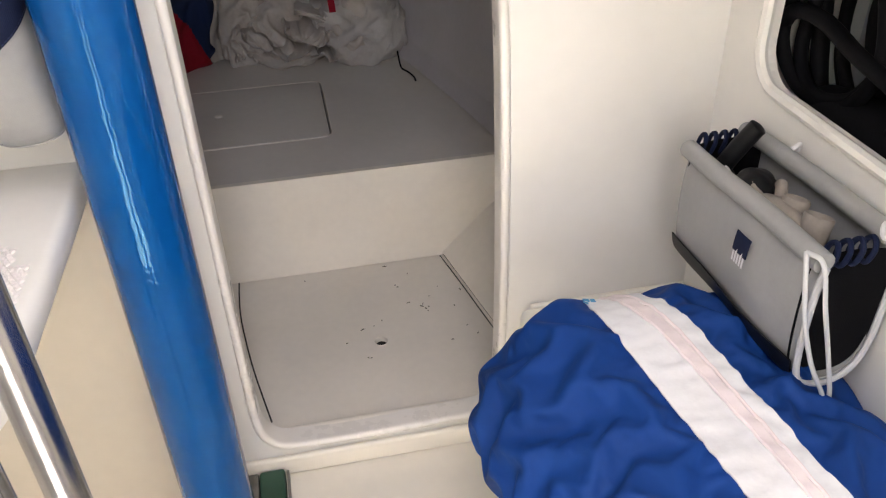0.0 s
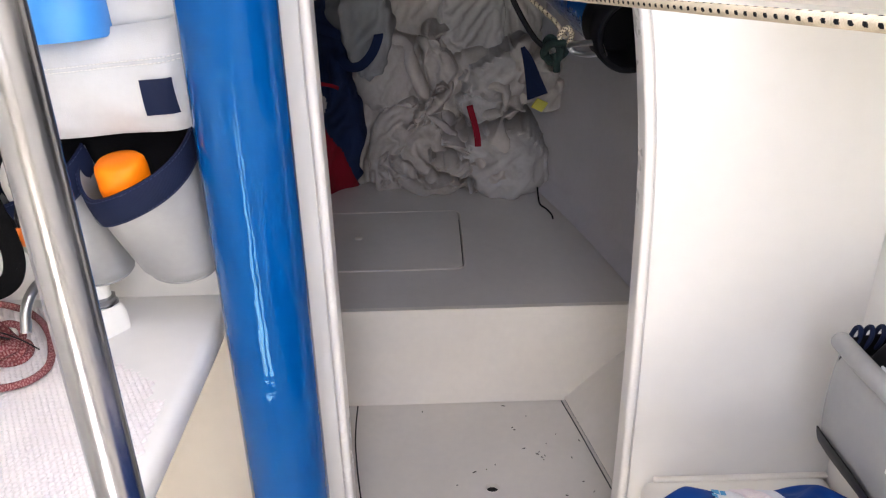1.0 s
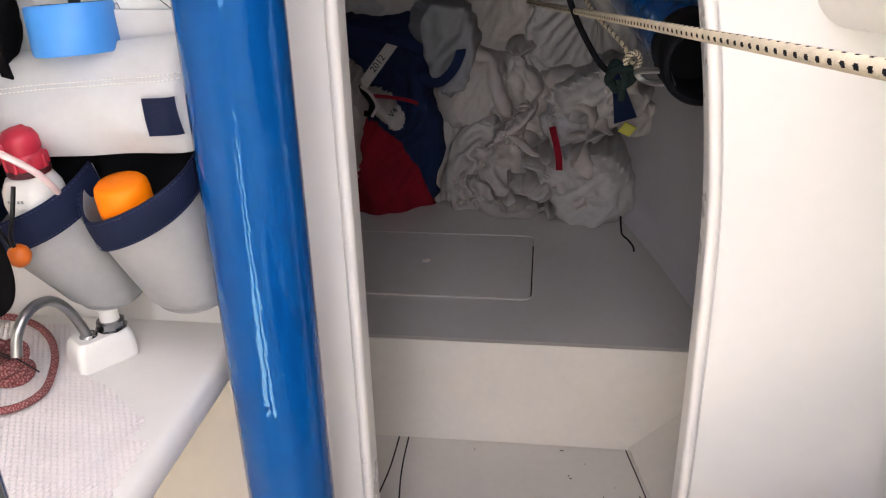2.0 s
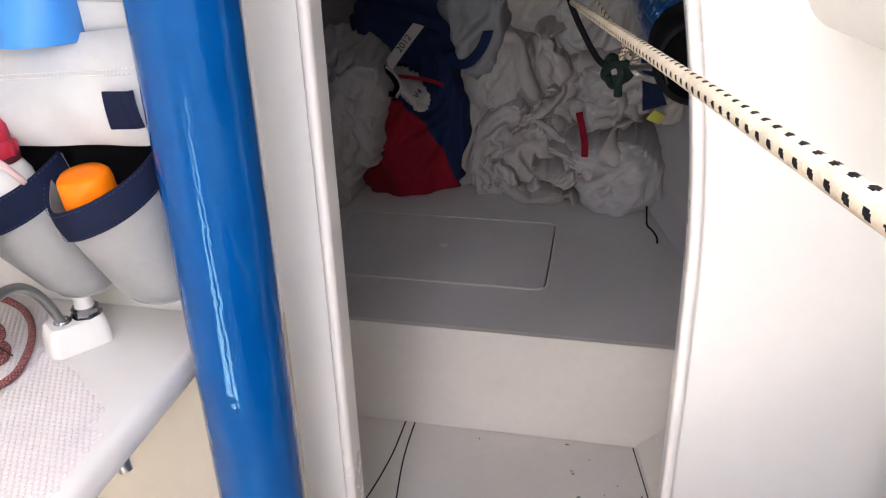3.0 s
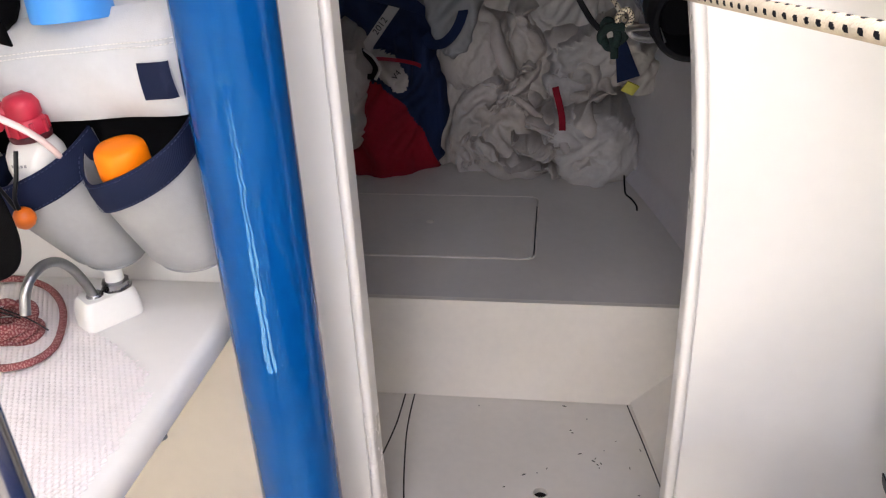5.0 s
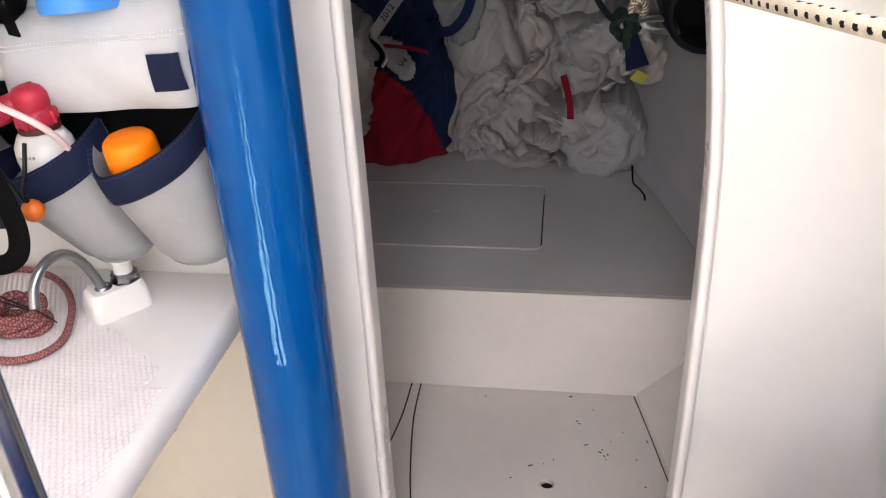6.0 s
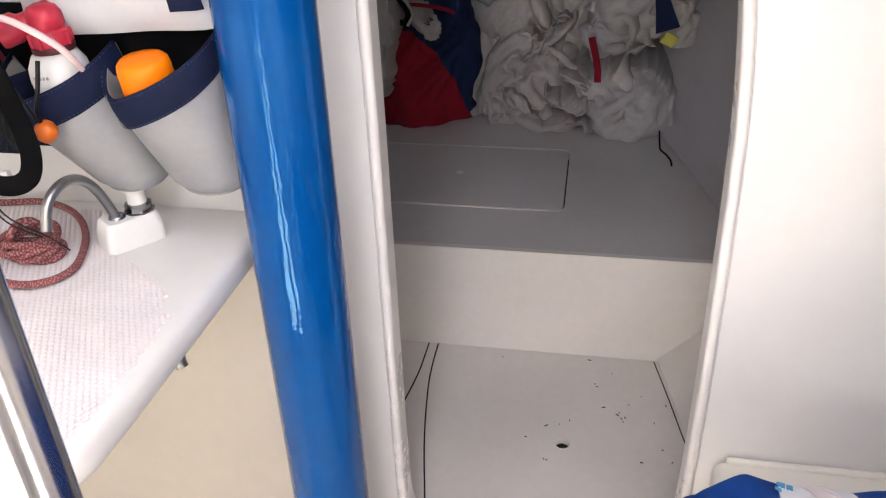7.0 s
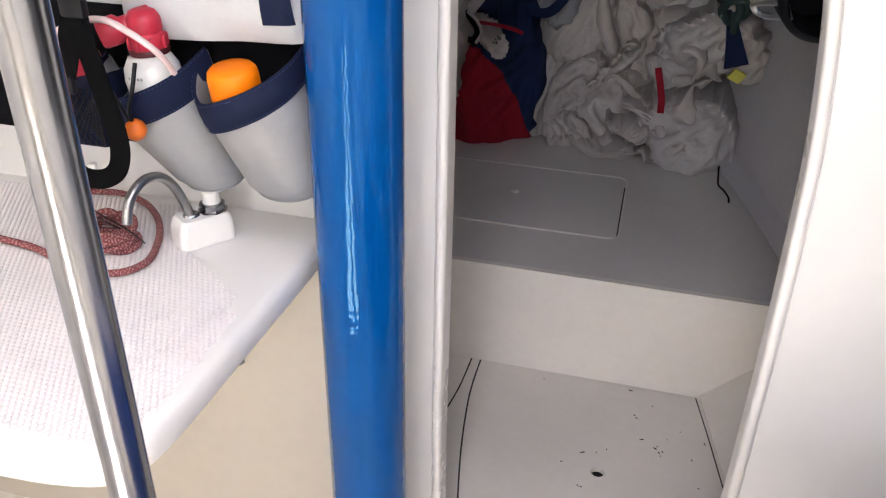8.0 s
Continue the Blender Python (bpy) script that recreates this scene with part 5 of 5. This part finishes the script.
# ---- sheet bag on the cabin side ----
def sheet_bag():
    p = thing("sheet_bag", (0.57, 0.77, 0.66), "grey vinyl sling bag holding gear on the cabin side", "bag")
    y0, y1 = 0.605, 0.905
    def xz(v):
        """The sling's section, from the front roll down, round the bottom and up the back."""
        pts = [(0.522, 0.838), (0.518, 0.80), (0.519, 0.74), (0.525, 0.69), (0.540, 0.664), (0.575, 0.655), (0.607, 0.668), (0.623, 0.70), (0.627, 0.76), (0.628, 0.838)]
        sp = spline([(a, b, 0) for a, b in pts], 6)
        k = v * (len(sp) - 1)
        i = min(int(k), len(sp) - 2)
        q = sp[i].lerp(sp[i + 1], k - i)
        return q.x, q.y
    def f(u, v):
        x, z = xz(v)
        y = y0 + (y1 - y0) * u
        sag = 0.006 * math.sin(math.pi * u) * math.sin(math.pi * min(1, v * 2.2))
        return Vector((x - sag + 0.002 * math.sin(9 * u + 7 * v), y + 0.020 * (v - 0.3), z + 0.012 * (0.5 - u)))
    sling = part("sling", surface(f, 24, 40, 0.004), VINYL, p)
    part("front_roll", tube([(0.523, y0 - 0.004, 0.846), (0.519, 0.72, 0.844), (0.518, 0.82, 0.836), (0.522, y1 + 0.004, 0.828)], 0.0125, 16, 5), VINYL, p)
    part("back_roll", tube([(0.617, y0 + 0.02, 0.852), (0.616, 0.75, 0.848), (0.615, 0.86, 0.842), (0.614, y1 + 0.02, 0.836)], 0.0125, 16, 5), VINYL, p)
    part("hem", surface(lambda u, v: f(u, 0.30 + 0.10 * v) + Vector((-0.004 if v < 0.9 else -0.003, 0, -0.002)), 24, 5, 0.002), BLACK, sling, "black lower hem")
    part("logo_patch", surface(lambda u, v: f(0.36 + 0.10 * u, 0.10 + 0.055 * v) + Vector((-0.0045, 0, 0)), 3, 3, 0.001), NAVY, sling, "small navy patch")
    logo = bmesh.new()
    for k in range(5):
        a = 0.365 + 0.018 * k
        q = [f(a, 0.155 - 0.010 * (k % 2)) + Vector((-0.0062, 0, 0)), f(a + 0.011, 0.155) + Vector((-0.0062, 0, 0)), f(a + 0.011, 0.180) + Vector((-0.0062, 0, 0)), f(a, 0.180) + Vector((-0.0062, 0, 0))]
        logo.faces.new([logo.verts.new(v) for v in q])
    part("logo_bars", logo, BAND, sling, "white bars below the patch", smooth=False)
    def end(u, v):
        a, b = xz(0.5 * v), xz(1 - 0.5 * v)
        return Vector((a[0] + (b[0] - a[0]) * u, y0 + 0.012 + 0.010 * math.sin(math.pi * u), a[1] + (b[1] - a[1]) * u))
    part("end_panel", surface(end, 8, 12, 0.003), BLACKMESH, p, "black mesh end panel")
    part("end_panel", surface(lambda u, v: end(u, v) + Vector((0, y1 - y0 - 0.02, 0)), 8, 12, 0.003), BLACKMESH, p, "black mesh end panel")
    for yy, zz in ((y0 + 0.012, 0.846), (y1 + 0.006, 0.833)):
        for k in range(4):
            x = 0.541 + 0.015 * k
            part("elastic_loop", tube([(x - 0.004, yy - 0.008, zz - 0.012), (x, yy - 0.010, zz + 0.004), (x + 0.004, yy, zz + 0.012), (x + 0.004, yy + 0.010, zz + 0.004), (x, yy + 0.010, zz - 0.010), (x - 0.004, yy, zz - 0.016)], 0.0032, 8, 5, True), NAVY, p, "navy elastic loop")
    pipe = [f(0, v) + Vector((0, -0.004, 0)) for v in [i / 30 for i in range(31)]]
    part("piping", sweep(pipe, circle(0.0042, 8)), VINYL_LIGHT, sling)
    part("tie_cord", tube([(0.505, y0 + 0.005, 0.858), (0.498, y0 - 0.010, 0.845), (0.503, y0 - 0.022, 0.79), (0.520, y0 - 0.03, 0.73), (0.548, y0 - 0.03, 0.675), (0.560, y0 - 0.02, 0.640)], 0.0028, 10, 8), VINYL_LIGHT, p, "pale tie cord")
    part("tie_cord", tube([(0.505, y0 + 0.005, 0.858), (0.512, y0 - 0.016, 0.855), (0.522, y0 - 0.026, 0.80), (0.540, y0 - 0.03, 0.735), (0.560, y0 - 0.028, 0.668), (0.562, y0 - 0.018, 0.640)], 0.0028, 10, 8), VINYL_LIGHT, p, "pale tie cord")
    part("tie_cord", tube([(0.595, y0 + 0.004, 0.862), (0.610, y0 - 0.004, 0.868), (0.624, y0 + 0.004, 0.862), (0.626, y0 + 0.02, 0.850), (0.608, y0 + 0.022, 0.866)], 0.0036, 8, 6, True), BAND, p)
    part("lashing", tube([(0.612, 0.815, 0.862), (0.622, 0.815, 0.868), (0.627, 0.822, 0.855)], 0.003, 8, 6), BAND, p)
    return p


sheet_bag()
wh = thing("winch_handle", (0.555, 0.866, 0.77), "black winch handle standing in the sheet bag", "handle")
grip = [(0.550, 0.868, 0.790), (0.554, 0.868, 0.818), (0.568, 0.862, 0.848), (0.582, 0.857, 0.872), (0.587, 0.855, 0.880)]
part("grip", sweep(spline(grip, 8), lambda k: circle(0.0125 * (1 - max(0.0, k - 0.88) ** 2 * 45), 16)), BLACK, wh)
part("collar", lathe([(0.0, -0.006), (0.016, -0.006), (0.0175, 0.0), (0.016, 0.006), (0.0, 0.006)], 24, look((0.553, 0.868, 0.812), (0.60, 0.85, 0.90))), BLACK, wh)
part("arm", box((0.535, 0.840, 0.772), (0.562, 0.885, 0.795), 0.006), BLACK, wh)
gog = thing("sailing_gloves", (0.555, 0.72, 0.79), "taupe sailing gloves with open cuffs stuffed in the bag", "gloves")
for k, (cx, cy, cz, rr) in enumerate(((0.572, 0.731, 0.842, 0.0155), (0.574, 0.688, 0.843, 0.0165))):
    gm = look((cx, cy, cz), (cx - 0.02, cy - 0.012, cz - 0.08)) @ Matrix.Diagonal((1.0, 0.78, 1.0, 1.0))
    part("cuff", lathe([(rr * 0.4, -0.045), (rr * 1.05, -0.040), (rr * 1.08, -0.012), (rr * 1.1, 0.0), (rr, 0.002), (rr * 0.9, -0.002), (rr * 0.85, -0.030), (0, -0.034)], 24, gm), TAUPE, gog, "taupe cuff")
    part("lining", lathe([(0, -0.020), (rr * 0.84, -0.020), (rr * 0.84, -0.016), (0, -0.016)], 20, gm), HOSE, gog, "dark lining")
part("palm", blob((0.556, 0.728, 0.820), (0.022, 0.052, 0.020), 61, 0.10, 3, 4), TAUPE, gog)
part("finger", tube([(0.566, 0.752, 0.826), (0.574, 0.766, 0.838), (0.580, 0.776, 0.836), (0.582, 0.784, 0.826)], 0.0075, 12, 6), TAUPE, gog)
part("finger", tube([(0.552, 0.764, 0.822), (0.548, 0.786, 0.832), (0.556, 0.80, 0.834), (0.566, 0.812, 0.826)], 0.006, 12, 6), TAUPE, gog)
fill = thing("gear_pouch", (0.57, 0.77, 0.67), "black cloth gear stuffed in the sheet bag", "pouch")
part("cloth", blob((0.568, 0.77, 0.755), (0.045, 0.125, 0.065), 97, 0.08, 3, 4), BLACKWEB, fill)
grip2 = thing("gear_roll", (0.56, 0.80, 0.80), "black rounded pouch with pale tab in the sheet bag", "pouch")
part("roll", blob((0.562, 0.800, 0.822), (0.026, 0.032, 0.024), 98, 0.06, 2, 4), BLACK, grip2)
part("tab", box((-0.004, -0.010, -0.0015), (0.004, 0.010, 0.0015), 0.001), BAND, grip2, "pale tab").matrix_world = pose(0.545, 0.838, 0.826, 20, 40, 10)

# ---- black hoses in the side locker ----
hose = thing("black_hose", (0.74, 0.8, 0.83), "coils of black hose hung in the side locker", "hose")
rnd = random.Random(21)
for k in range(9):
    cy, cz, tilt_ = 0.90 - 0.022 * k + rnd.uniform(-0.02, 0.02), 1.02 + rnd.uniform(-0.02, 0.02), radians(rnd.uniform(-24, 24))
    ry, rz = rnd.uniform(0.06, 0.115), rnd.uniform(0.13, 0.185)
    pts = []
    for i in range(9):
        a = 2 * math.pi * i / 9
        y, z = ry * math.cos(a) * (1.0 - 0.35 * math.sin(a)), rz * math.sin(a)
        pts.append((0.688 + 0.013 * k + 0.012 * math.sin(a * 2 + k), cy + y * math.cos(tilt_) - z * math.sin(tilt_), max(0.845, cz + z * math.cos(tilt_) + y * math.sin(tilt_))))
    part("coil", tube(pts, rnd.choice((0.0085, 0.010, 0.0125)), 12, 8, True), HOSE, hose)
part("coil", tube([(0.680, 1.00, 0.93), (0.676, 0.965, 0.985), (0.676, 0.90, 0.995), (0.680, 0.83, 0.975), (0.690, 0.76, 0.955), (0.70, 0.70, 0.93), (0.71, 0.66, 0.88)], 0.011, 12, 8), HOSE, hose)
part("end", blob((0.72, 0.82, 0.868), (0.05, 0.12, 0.045), 99, 0.05, 2, 4, 0.831), HOSE, hose)


# ---- duffel bag on the settee ----
def duffel():
    p = thing("duffel_bag", (0.43, 0.5, SEAT), "royal blue duffel bag with white zip band on the settee", "bag")
    A, B = Vector((0.396, 0.882, 0)), Vector((0.415, 0.12, 0))
    ax_ = (B - A).normalized()
    sd = Vector((-ax_.y, ax_.x, 0))
    length = (B - A).length
    def form(u, v, lift=0.0):
        """u round the section, v along from the far end."""
        s = v * length
        e = min(1.0, (max(0.0, s) / 0.19)) if v < 0.5 else min(1.0, max(0.0, (length - s)) / 0.15)
        k = (1 - (1 - e) ** 2.2) ** 0.5 if e < 1 else 1.0
        a = 2 * math.pi * u
        w, h = 0.222 * k, 0.203 * (0.35 + 0.65 * k)
        cx, cz = math.cos(a), math.sin(a)
        sx = math.copysign(abs(cx) ** 0.75, cx)
        sz = math.copysign(abs(cz) ** 0.8, cz)
        folds_ = 0.014 * noise.noise(Vector((sx * 1.6, v * 5, sz * 1.6 + 4))) + 0.020 * (abs(noise.noise(Vector((sx * 1.3 + 5 * v, v * 9 - sx * 2, sz * 1.2 + 3)))) - 0.2)
        rad = 1 + folds_ * 3 * (1 - 0.92 * math.exp(-((u - 0.2425) / 0.05) ** 4)) + lift
        x = sx * w * rad
        z = SEAT + 0.105 * (0.4 + 0.6 * k) + sz * h * 0.5 * rad
        droop = max(0.0, -(x + 0.07)) ** 1.5 * 0.7
        z = max(SEAT + 0.002, z - droop) if x > -0.075 else max(SEAT + 0.002 - droop * 1.2, z - droop)
        return A + ax_ * s - sd * x * -1.0 + Vector((0, 0, z))
    # the cloth gathers into creases between end seam, band and seat
    nu, nv = 52, 64
    base = np.array([[form(0.02 + 0.52 * i / nu, j / nv) for j in range(nv + 1)] for i in range(nu + 1)])
    du, dv = np.gradient(base, axis=0), np.gradient(base, axis=1)
    nrm = np.cross(dv, du)
    nrm /= np.linalg.norm(nrm, axis=-1, keepdims=True) + 1e-9
    mid = base.mean(axis=(0, 1)) - np.array((0, 0, 0.1))
    nrm *= np.sign(((base - mid) * nrm).sum(-1, keepdims=True))
    tight = np.exp(-((0.02 + 0.52 * np.arange(nu + 1) / nu - 0.2425) / 0.036) ** 6)[:, None, None]
    uu_, vv_ = np.meshgrid(np.arange(nu + 1) / nu * 0.52, np.arange(nv + 1) / nv * length, indexing="ij")
    uneven = np.clip(0.7 + 0.7 * waves(uu_, vv_, 31, 18) + 0.5 * np.exp(-vv_ / 0.1), 0.1, 1.8)
    cloth_ = buckle(base, 1 + 0.13 * uneven, 420, 5, 0.003, nrm, jitter=0.5, front=0.010)
    cloth_ = cloth_ + tight * 0.93 * (base - cloth_)
    cloth_ = upsample(fair(cloth_, 1, 0.15))
    cloth_ = fair(upsample(buckle(cloth_, 1.05, 160, 6, 0.004, jitter=0.04)), 1, 0.2)
    cloth_[..., 2] = np.where(cloth_[..., 0] > 0.335, np.maximum(cloth_[..., 2], SEAT + 0.002), cloth_[..., 2])
    def body(u, v, lift=0.0):
        """A point of the creased cloth, lifted off it along the section's normal."""
        a = min(max((u - 0.02) / 0.52, 0), 0.9999) * (cloth_.shape[0] - 1)
        b = min(max(v, 0), 0.9999) * (cloth_.shape[1] - 1)
        i, j = int(a), int(b)
        a, b = a - i, b - j
        q = (1 - a) * ((1 - b) * cloth_[i, j] + b * cloth_[i, j + 1]) + a * ((1 - b) * cloth_[i + 1, j] + b * cloth_[i + 1, j + 1])
        return Vector(q) + (form(u, v, lift) - form(u, v))
    full = np.ones(cloth_.shape[:2])
    part("shell", cloth_mesh(cloth_, full), DUFFEL, p)
    part("underside", surface(lambda u, v: form(0.535 + 0.49 * u, v, -0.01), 30, 40), DUFFEL, p)
    def slant(v):
        """The band runs a little askew along the bag."""
        return 0.010 - 0.035 * v
    def strip(c0, c1, lift):
        def f(u, v):
            uu = c0 + (c1 - c0) * u + slant(0.035 + 0.93 * v)
            q, w = body(uu, 0.035 + 0.93 * v, lift), form(uu, 0.035 + 0.93 * v, lift)
            return q.lerp(w, 0.5) if (w - A).z > (q - A).z else q.lerp(w, 0.2)
        return f
    band = part("white_band", surface(strip(0.2245, 0.2665, 0.030), 20, 120, 0.002), BAND, p, "white cloth band")
    for c in (0.2385, 0.2465):
        part("zip_seam", sweep([form(c + slant(w), w, 0.052).lerp(body(c + slant(w), w, 0.052), 0.35) for w in [0.04 + 0.92 * k / 120 for k in range(121)]], circle(0.0022, 6, 0.7)), ZIPPINK, band, "pale pink zip seam")
    part("zip_tape", surface(strip(0.2395, 0.2455, 0.046), 4, 120, 0.001), ZIPPINK, band, "pale pink zip tape")
    for du, dv, w, h in ((0.2685, 0.062, 0.006, 0.020), (0.2635, 0.070, 0.004, 0.012), (0.2710, 0.088, 0.004, 0.010)):
        part("print", surface(lambda u, v: body(du + w * u, dv + h * v, 0.045), 3, 3, 0.0008), LOGOBLUE, band, "small blue printed mark")
    return p


duffel()
